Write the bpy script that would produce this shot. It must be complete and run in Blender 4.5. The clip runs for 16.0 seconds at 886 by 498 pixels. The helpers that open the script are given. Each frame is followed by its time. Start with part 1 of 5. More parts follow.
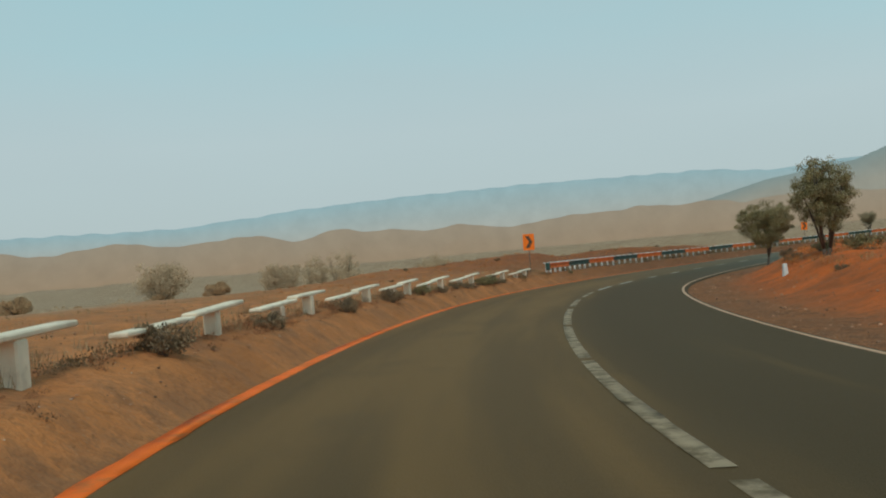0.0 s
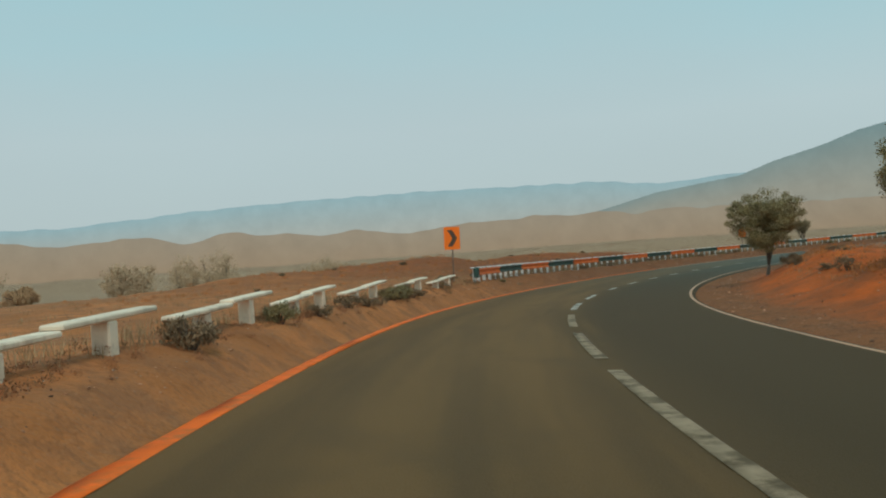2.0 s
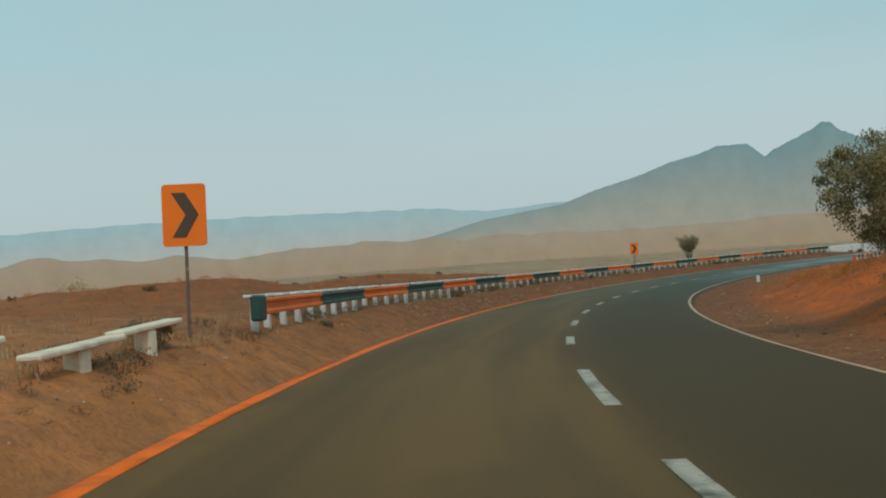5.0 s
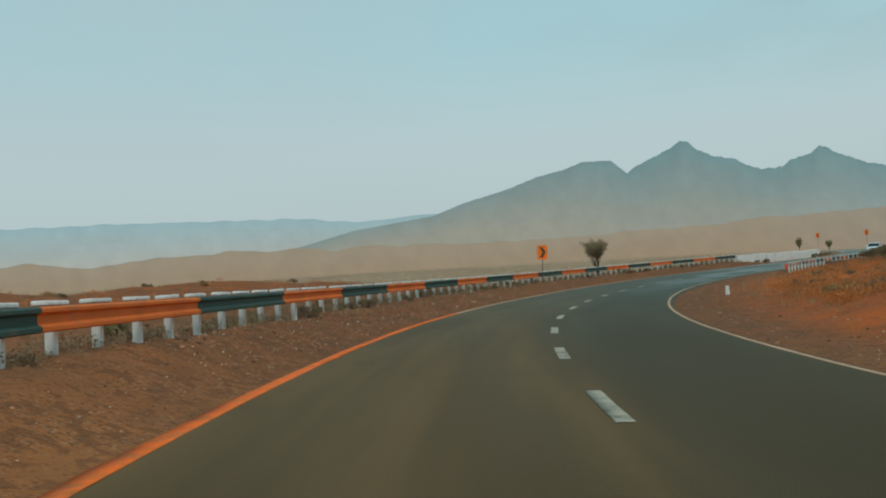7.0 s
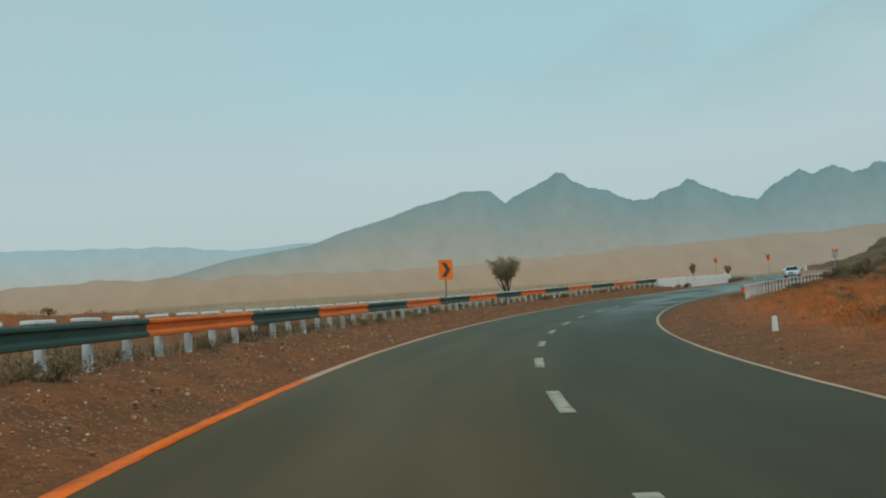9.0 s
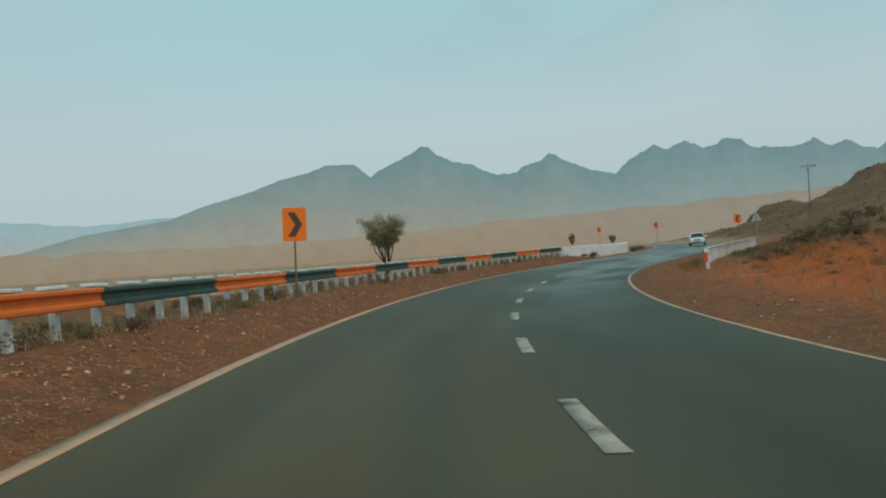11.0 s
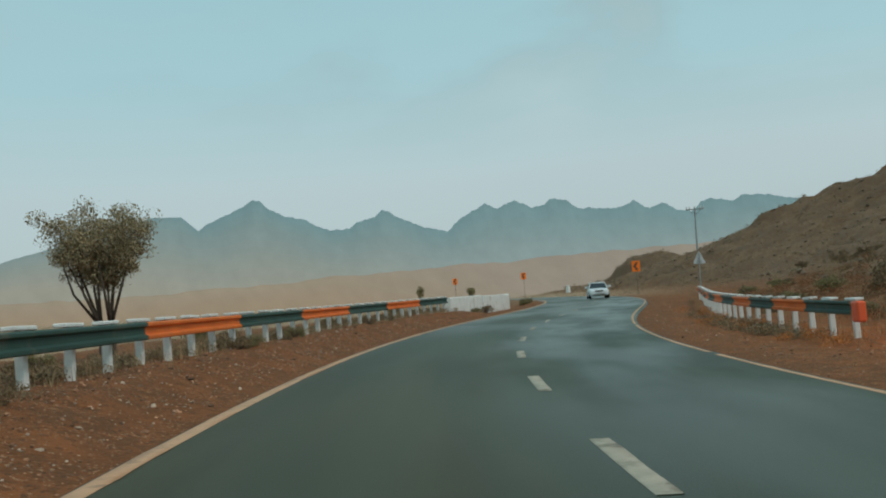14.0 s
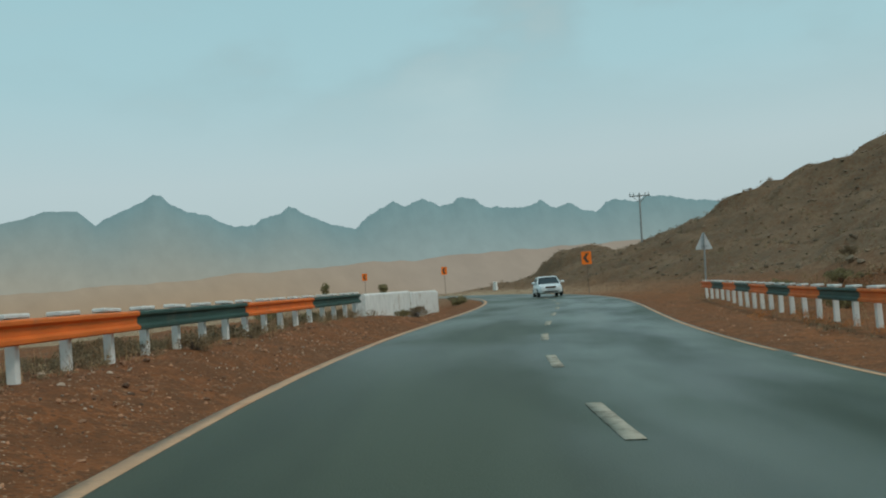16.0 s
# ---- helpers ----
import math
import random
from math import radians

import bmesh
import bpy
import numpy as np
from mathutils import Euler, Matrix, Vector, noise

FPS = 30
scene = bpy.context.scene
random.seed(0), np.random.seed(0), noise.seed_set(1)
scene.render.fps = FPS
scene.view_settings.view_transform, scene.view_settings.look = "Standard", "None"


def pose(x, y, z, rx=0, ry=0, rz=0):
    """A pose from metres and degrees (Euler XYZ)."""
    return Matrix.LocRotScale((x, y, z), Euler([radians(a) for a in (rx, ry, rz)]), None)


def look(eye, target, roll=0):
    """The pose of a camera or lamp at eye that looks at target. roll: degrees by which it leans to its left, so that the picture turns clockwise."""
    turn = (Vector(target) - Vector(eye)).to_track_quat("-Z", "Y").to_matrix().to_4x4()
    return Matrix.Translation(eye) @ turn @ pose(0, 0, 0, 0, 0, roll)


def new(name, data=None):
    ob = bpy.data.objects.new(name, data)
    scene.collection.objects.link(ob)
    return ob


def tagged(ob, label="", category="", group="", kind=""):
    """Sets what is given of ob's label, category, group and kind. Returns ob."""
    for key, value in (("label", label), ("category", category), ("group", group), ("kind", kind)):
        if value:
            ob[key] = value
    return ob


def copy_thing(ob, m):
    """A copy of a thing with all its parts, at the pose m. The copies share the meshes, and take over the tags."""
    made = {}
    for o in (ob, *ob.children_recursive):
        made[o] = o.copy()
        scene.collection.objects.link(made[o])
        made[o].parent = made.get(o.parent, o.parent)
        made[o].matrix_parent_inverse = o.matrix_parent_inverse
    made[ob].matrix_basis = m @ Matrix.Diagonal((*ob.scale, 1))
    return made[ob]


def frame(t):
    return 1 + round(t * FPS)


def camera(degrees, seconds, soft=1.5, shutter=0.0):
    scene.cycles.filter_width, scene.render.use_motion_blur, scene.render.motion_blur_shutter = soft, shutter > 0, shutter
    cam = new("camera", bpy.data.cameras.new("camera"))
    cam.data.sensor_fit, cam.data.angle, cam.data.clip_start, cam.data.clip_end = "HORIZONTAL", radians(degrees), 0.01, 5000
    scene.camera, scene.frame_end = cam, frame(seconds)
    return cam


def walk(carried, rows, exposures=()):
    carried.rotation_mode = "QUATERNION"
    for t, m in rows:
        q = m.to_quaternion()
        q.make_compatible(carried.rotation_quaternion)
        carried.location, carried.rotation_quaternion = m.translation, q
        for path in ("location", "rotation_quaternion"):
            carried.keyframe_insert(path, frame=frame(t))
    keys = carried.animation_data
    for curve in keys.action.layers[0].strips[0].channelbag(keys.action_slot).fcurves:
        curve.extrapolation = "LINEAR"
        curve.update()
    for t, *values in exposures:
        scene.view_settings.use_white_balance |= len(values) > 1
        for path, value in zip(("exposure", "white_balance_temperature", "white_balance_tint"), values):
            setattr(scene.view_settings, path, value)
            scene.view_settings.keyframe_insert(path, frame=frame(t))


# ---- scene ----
cam = camera(50.55, 16.0, soft=2.0)

ROWS = (
    (0.0, 0.10, 11.66, 0.960, -23.73, 0.94, 4.54),
    (0.5, 1.18, 14.61, 0.925, -25.40, 0.62, 3.19),
    (1.0, 2.46, 17.54, 0.895, -26.33, 0.21, 3.01),
    (1.5, 3.97, 20.61, 0.867, -27.90, 0.75, 4.04),
    (2.0, 5.64, 23.67, 0.841, -30.10, 0.90, 3.62),
    (2.6, 7.82, 27.28, 0.810, -32.25, 1.09, 3.94),
    (3.0, 9.35, 29.66, 0.789, -33.83, 0.56, 4.21),
    (3.5, 11.34, 32.66, 0.762, -34.95, 0.10, 4.00),
    (3.7, 12.15, 33.85, 0.750, -35.88, 0.98, 2.95),
    (4.3, 14.51, 37.21, 0.715, -37.99, 1.38, 3.35),
    (4.9, 16.84, 40.35, 0.682, -40.11, 1.78, 3.75),
    (5.4, 18.89, 42.93, 0.654, -41.88, 2.12, 4.08),
    (6.0, 21.57, 46.01, 0.622, -44.00, 2.52, 4.48),
    (6.5, 24.23, 48.77, 0.596, -46.66, 1.92, 4.26),
    (7.0, 27.07, 51.50, 0.575, -48.46, 2.06, 3.49),
    (7.5, 29.88, 54.03, 0.563, -50.16, 3.58, 4.51),
    (7.6, 30.45, 54.53, 0.561, -50.54, 3.48, 3.96),
    (8.0, 32.80, 56.49, 0.555, -52.65, 3.34, 3.62),
    (8.2, 34.03, 57.47, 0.553, -53.45, 3.71, 3.76),
    (8.8, 37.86, 60.36, 0.552, -55.23, 3.50, 3.78),
    (9.4, 41.85, 63.16, 0.558, -57.01, 3.28, 3.80),
    (9.9, 45.22, 65.37, 0.568, -58.49, 3.10, 3.81),
    (10.5, 48.97, 67.71, 0.585, -60.26, 2.89, 3.83),
    (11.0, 52.08, 69.57, 0.603, -64.00, 1.25, 4.51),
    (11.5, 55.50, 71.55, 0.630, -64.75, 2.96, 4.54),
    (12.0, 59.00, 73.44, 0.661, -66.24, 4.14, 4.36),
    (12.5, 62.38, 75.11, 0.693, -68.02, 4.26, 4.49),
    (13.0, 65.81, 76.64, 0.727, -70.95, 4.98, 4.57),
    (13.5, 69.44, 78.04, 0.764, -73.21, 4.89, 4.92),
    (14.0, 73.14, 79.34, 0.805, -74.24, 3.91, 4.50),
    (14.5, 76.79, 80.54, 0.851, -75.00, 3.93, 4.54),
    (15.0, 80.51, 81.68, 0.903, -76.49, 4.71, 4.92),
    (15.5, 84.44, 82.77, 0.961, -77.89, 3.83, 5.36),
    (16.0, 88.45, 83.75, 1.023, -79.92, 3.37, 4.38),
)
walk(cam, [(t, pose(x, y, z, 90 + pitch, roll, yaw)) for t, x, y, z, yaw, pitch, roll in ROWS],
     exposures=[(0.0, 0.0), (16.0, 0.0)])

# ---- light: hazy rain sky, broad weak sun ----
SUN_ELEV, SUN_AZ = 48.0, 205.0
world = bpy.data.worlds.new("hazy_sky")
scene.world = world
world.use_nodes = True
wn, wl = world.node_tree.nodes, world.node_tree.links
wn.clear()


def wnode(kind, **kw):
    n = wn.new(kind)
    for k, v in kw.items():
        n.inputs[k].default_value = v
    return n


sky = wn.new("ShaderNodeTexSky")
sky.sky_type, sky.sun_disc = "NISHITA", False
sky.sun_elevation, sky.sun_rotation = radians(SUN_ELEV), radians(SUN_AZ)
sky.dust_density, sky.air_density = 3.0, 1.0
clear_bg = wn.new("ShaderNodeBackground")
clear_bg.inputs["Strength"].default_value = 0.06
wl.new(sky.outputs[0], clear_bg.inputs["Color"])
tc = wn.new("ShaderNodeTexCoord")
sep = wn.new("ShaderNodeSeparateXYZ")
wl.new(tc.outputs["Generated"], sep.inputs[0])
ramp = wn.new("ShaderNodeValToRGB")
ramp.color_ramp.elements[0].position, ramp.color_ramp.elements[0].color = 0.0, (0.46, 0.55, 0.55, 1)
ramp.color_ramp.elements[1].position, ramp.color_ramp.elements[1].color = 0.42, (0.33, 0.58, 0.64, 1)
e = ramp.color_ramp.elements.new(0.14)
e.color = (0.49, 0.62, 0.64, 1)
e = ramp.color_ramp.elements.new(0.24)
e.color = (0.40, 0.62, 0.665, 1)
wl.new(sep.outputs["Z"], ramp.inputs[0])
cloud = wn.new("ShaderNodeTexNoise")
cloud.inputs["Scale"].default_value, cloud.inputs["Detail"].default_value = 1.6, 4
cmap = wn.new("ShaderNodeMapping")
cmap.inputs["Scale"].default_value = (1, 1, 3.5)
wl.new(tc.outputs["Generated"], cmap.inputs[0])
wl.new(cmap.outputs[0], cloud.inputs["Vector"])
crange = wnode("ShaderNodeMapRange", **{"From Min": 0.44, "From Max": 0.68, "To Min": 0.0, "To Max": 0.4})
wl.new(cloud.outputs[0], crange.inputs[0])
cmix = wn.new("ShaderNodeMix")
cmix.data_type = "RGBA"
cmix.inputs[7].default_value = (0.46, 0.565, 0.585, 1)
wl.new(crange.outputs[0], cmix.inputs[0])
wl.new(ramp.outputs[0], cmix.inputs[6])
haze_bg = wn.new("ShaderNodeBackground")
haze_bg.inputs["Strength"].default_value = 1.0
high = wnode("ShaderNodeMapRange", **{"From Min": 0.15, "From Max": 0.31})
wl.new(sep.outputs["Z"], high.inputs[0])
bank = wn.new("ShaderNodeTexNoise")
bank.inputs["Scale"].default_value, bank.inputs["Detail"].default_value = 2.3, 6
bmap = wn.new("ShaderNodeMapping")
bmap.inputs["Location"].default_value, bmap.inputs["Scale"].default_value = (0.35, 0.1, 0.0), (1, 1, 2.2)
wl.new(tc.outputs["Generated"], bmap.inputs[0])
wl.new(bmap.outputs[0], bank.inputs["Vector"])
brange = wnode("ShaderNodeMapRange", **{"From Min": 0.44, "From Max": 0.58, "To Min": 0.0, "To Max": 0.85})
brange.interpolation_type = "SMOOTHSTEP"
wl.new(bank.outputs[0], brange.inputs[0])
east = wnode("ShaderNodeMapRange", **{"From Min": 0.72, "From Max": 0.93})
wl.new(sep.outputs["X"], east.inputs[0])
veil = wn.new("ShaderNodeMath")
veil.operation = "MULTIPLY"
wl.new(high.outputs[0], veil.inputs[0])
wl.new(east.outputs[0], veil.inputs[1])
bfac = wn.new("ShaderNodeMath")
bfac.operation = "MULTIPLY"
wl.new(brange.outputs[0], bfac.inputs[0])
wl.new(veil.outputs[0], bfac.inputs[1])
tone = wn.new("ShaderNodeMix")
tone.data_type = "RGBA"
tone.inputs[6].default_value, tone.inputs[7].default_value = (0.35, 0.49, 0.51, 1), (0.55, 0.64, 0.63, 1)
trange = wnode("ShaderNodeMapRange", **{"From Min": 0.52, "From Max": 0.66})
wl.new(bank.outputs[0], trange.inputs[0])
wl.new(trange.outputs[0], tone.inputs[0])
cover = wn.new("ShaderNodeMix")
cover.data_type = "RGBA"
wl.new(bfac.outputs[0], cover.inputs[0])
wl.new(cmix.outputs[2], cover.inputs[6])
wl.new(tone.outputs[2], cover.inputs[7])
wl.new(cover.outputs[2], haze_bg.inputs["Color"])
mixs = wn.new("ShaderNodeMixShader")
mixs.inputs[0].default_value = 0.92
wl.new(clear_bg.outputs[0], mixs.inputs[1])
wl.new(haze_bg.outputs[0], mixs.inputs[2])
wout = wn.new("ShaderNodeOutputWorld")
wl.new(mixs.outputs[0], wout.inputs[0])

sun = new("sun", bpy.data.lights.new("sun", "SUN"))
sun.data.energy, sun.data.angle, sun.data.color = 1.1, radians(14), (1.0, 0.92, 0.82)
sa, se = radians(SUN_AZ), radians(SUN_ELEV)
sun.matrix_world = look((0, 0, 60), (-math.sin(sa) * math.cos(se) * 10, -math.cos(sa) * math.cos(se) * 10, 60 - math.sin(se) * 10))


# ---- materials ----
def material(name, colour, rough=0.8, vary=0.25, scale=3.0, bump=0.3, bump_scale=40.0, metal=0.0, spot=None, spot_scale=1.2,
             spot_range=(0.5, 0.7), spec=0.5, random=0.0, bump_dist=0.02, island=0.0, dust_haze=0.0):
    """Plain surface with two scales of colour variation, optional stains and fine relief."""
    m = bpy.data.materials.new(name)
    m.use_nodes = True
    nt, ln = m.node_tree.nodes, m.node_tree.links
    bsdf = nt["Principled BSDF"]
    bsdf.inputs["Roughness"].default_value, bsdf.inputs["Metallic"].default_value = rough, metal
    bsdf.inputs["Specular IOR Level"].default_value = spec
    co = nt.new("ShaderNodeTexCoord")
    n1 = nt.new("ShaderNodeTexNoise")
    n1.inputs["Scale"].default_value, n1.inputs["Detail"].default_value = scale, 6
    ln.new(co.outputs["Object"], n1.inputs["Vector"])
    r1 = nt.new("ShaderNodeMapRange")
    r1.inputs["From Min"].default_value, r1.inputs["From Max"].default_value = 0.25, 0.75
    r1.inputs["To Min"].default_value, r1.inputs["To Max"].default_value = 1 - vary, 1 + vary
    ln.new(n1.outputs[0], r1.inputs[0])
    mul = nt.new("ShaderNodeVectorMath")
    mul.operation = "SCALE"
    mul.inputs[0].default_value = colour
    ln.new(r1.outputs[0], mul.inputs["Scale"])
    out = mul.outputs[0]
    # tinted sheen of a dusty surface, also brightening it as air haze would
    if dust_haze:
        bsdf.inputs["Sheen Weight"].default_value, bsdf.inputs["Sheen Roughness"].default_value = dust_haze, 0.45
        bsdf.inputs["Sheen Tint"].default_value = (0.95, 0.62, 0.40, 1)
    if random or island:
        oi = nt.new("ShaderNodeNewGeometry" if island else "ShaderNodeObjectInfo")
        random = island or random
        rr = nt.new("ShaderNodeMapRange")
        rr.inputs["To Min"].default_value, rr.inputs["To Max"].default_value = 1 - random, 1 + random
        ln.new(oi.outputs["Random Per Island" if island else "Random"], rr.inputs[0])
        mu2 = nt.new("ShaderNodeVectorMath")
        mu2.operation = "SCALE"
        ln.new(out, mu2.inputs[0])
        ln.new(rr.outputs[0], mu2.inputs["Scale"])
        out = mu2.outputs[0]
    if spot:
        n2 = nt.new("ShaderNodeTexNoise")
        n2.inputs["Scale"].default_value, n2.inputs["Detail"].default_value = spot_scale, 8
        n2.inputs["Roughness"].default_value = 0.65
        ln.new(co.outputs["Object"], n2.inputs["Vector"])
        r2 = nt.new("ShaderNodeMapRange")
        r2.inputs["From Min"].default_value, r2.inputs["From Max"].default_value = spot_range
        ln.new(n2.outputs[0], r2.inputs[0])
        mx = nt.new("ShaderNodeMix")
        mx.data_type = "RGBA"
        mx.inputs[7].default_value = (*spot, 1)
        ln.new(r2.outputs[0], mx.inputs[0])
        ln.new(out, mx.inputs[6])
        out = mx.outputs[2]
    ln.new(out, bsdf.inputs["Base Color"])
    if bump:
        n3 = nt.new("ShaderNodeTexNoise")
        n3.inputs["Scale"].default_value, n3.inputs["Detail"].default_value = bump_scale, 5
        ln.new(co.outputs["Object"], n3.inputs["Vector"])
        bp = nt.new("ShaderNodeBump")
        bp.inputs["Strength"].default_value, bp.inputs["Distance"].default_value = bump, bump_dist
        ln.new(n3.outputs[0], bp.inputs["Height"])
        ln.new(bp.outputs[0], bsdf.inputs["Normal"])
    return m


M_ORANGE = material("orange_rail_paint", (0.72, 0.155, 0.022), 0.6, 0.15, 1.5, 0.1, 30, spot=(0.42, 0.15, 0.06), spot_scale=2.5, spot_range=(0.55, 0.78), spec=0.3)
M_REDCAP = material("bright_red_orange_paint", (0.80, 0.11, 0.03), 0.5, 0.1, 2, 0.1, 30)
M_GREEN = material("dark_green_rail_paint", (0.035, 0.075, 0.06), 0.6, 0.2, 1.5, 0.1, 30, spot=(0.12, 0.11, 0.08), spot_scale=2.5, spot_range=(0.55, 0.8), spec=0.3)
M_WHITE = material("weathered_whitewash", (0.72, 0.70, 0.66), 0.75, 0.12, 3, 0.3, 25, spot=(0.42, 0.32, 0.24), spot_scale=2.0, spot_range=(0.55, 0.75), random=0.08)
M_CONC = material("dusty_white_concrete", (0.84, 0.69, 0.51), 0.85, 0.15, 3, 0.4, 25, spot=(0.40, 0.27, 0.18), spot_scale=1.8, spot_range=(0.5, 0.75), random=0.08)
M_SIGN = material("orange_reflective_sign", (1.0, 0.195, 0.006), 0.7, 0.06, 2, 0.0)
M_BLACK = material("black_chevron_film", (0.085, 0.05, 0.03), 0.5, 0.1, 4, 0.0)
M_STEEL = material("galvanised_steel", (0.33, 0.34, 0.34), 0.5, 0.15, 6, 0.1, 60, metal=0.5)
M_RUSTY = material("rusty_brown_steel", (0.16, 0.105, 0.075), 0.7, 0.25, 8, 0.2, 60, spot=(0.30, 0.27, 0.24), spot_scale=4.0, spot_range=(0.55, 0.7))
M_LINE_O = material("orange_edge_line_paint", (0.92, 0.155, 0.010), 0.65, 0.15, 2.5, 0.2, 60, spot=(0.50, 0.15, 0.04), spot_scale=3.0, spot_range=(0.5, 0.72), spec=0.12)
M_LINE_T = material("dusty_tan_edge_line_paint", (0.56, 0.30, 0.16), 0.65, 0.2, 2.5, 0.2, 60, spot=(0.22, 0.13, 0.08), spot_scale=2.5, spot_range=(0.55, 0.75))
M_LINE_W = material("worn_white_lane_paint", (0.41, 0.34, 0.255), 0.6, 0.2, 5, 0.2, 60, spot=(0.12, 0.095, 0.06), spot_scale=3.0, spot_range=(0.50, 0.66), spec=0.3)
M_LINE_D = material("dusty_lane_paint", (0.33, 0.235, 0.145), 0.75, 0.25, 5, 0.2, 60, spot=(0.12, 0.080, 0.042), spot_scale=3.5, spot_range=(0.47, 0.64), spec=0.1)
M_LEAF = material("dull_olive_foliage", (0.235, 0.19, 0.08), 0.7, 0.35, 2.0, 0.0, island=0.3)
M_LEAF_DRY = material("dry_brown_foliage", (0.22, 0.145, 0.075), 0.8, 0.35, 2.0, 0.0, island=0.35)
M_LEAF_TAN = material("dusty_tan_foliage", (0.30, 0.235, 0.13), 0.8, 0.35, 2.0, 0.0, island=0.3)
M_HILLBRUSH = material("dull_brown_hill_scrub", (0.24, 0.17, 0.095), 0.9, 0.35, 0.4, 0.0, island=0.35, dust_haze=0.15)
# foliage lightened to carry the haze in front of distant trees
M_LEAF_FAR = material("haze_paled_foliage", (0.52, 0.38, 0.24), 0.9, 0.2, 0.6, 0.0, dust_haze=0.5)
M_BRUSH = material("rust_brown_brush", (0.52, 0.18, 0.045), 0.9, 0.35, 0.5, 0.0, spot=(0.23, 0.165, 0.075), spot_scale=0.32, spot_range=(0.54, 0.68), island=0.3)
M_STRAW = material("dry_straw", (0.34, 0.22, 0.11), 0.8, 0.35, 1.5, 0.0, island=0.35)
# scrub colour lightened to carry the haze over the plain
M_SCRUB = material("haze_paled_scrub", (0.50, 0.315, 0.165), 0.9, 0.25, 0.2, 0.0, dust_haze=0.25)
M_REDGROWTH = material("dry_red_brown_growth", (0.27, 0.115, 0.048), 0.9, 0.35, 0.8, 0.0, spot=(0.15, 0.105, 0.05), spot_scale=0.6, spot_range=(0.5, 0.62), island=0.35)
M_BARK = material("grey_brown_bark", (0.10, 0.075, 0.055), 0.85, 0.3, 6, 0.6, 30)
M_STONE = material("pale_roadside_stone", (0.33, 0.165, 0.09), 0.85, 0.3, 5, 0.4, 20, island=0.75)
M_CHIP = material("chalky_stone_chip", (0.46, 0.34, 0.25), 0.85, 0.3, 5, 0.4, 20, island=0.5)
M_BOULDER = material("brown_hill_stone", (0.20, 0.14, 0.09), 0.9, 0.4, 0.3, 0.4, 8, spot=(0.22, 0.15, 0.10), spot_scale=0.5, spot_range=(0.55, 0.7), island=0.35)
M_CARBODY = material("white_car_paint", (0.78, 0.79, 0.79), 0.25, 0.03, 2, 0.0)
M_GLASS = material("dark_car_glass", (0.02, 0.025, 0.03), 0.08, 0.05, 2, 0.0)
M_TYRE = material("black_tyre_rubber", (0.02, 0.02, 0.02), 0.8, 0.1, 8, 0.2)
M_CHROME = material("car_rim_metal", (0.5, 0.5, 0.5), 0.35, 0.1, 8, 0.0, metal=0.9)
M_LAMP = material("clear_headlamp", (0.7, 0.72, 0.74), 0.1, 0.05, 2, 0.0)
M_GREYPLATE = material("grey_sign_back", (0.55, 0.56, 0.56), 0.5, 0.1, 5, 0.1, 30)
M_POLE = material("weathered_timber_pole", (0.30, 0.31, 0.30), 0.8, 0.2, 5, 0.3, 20)


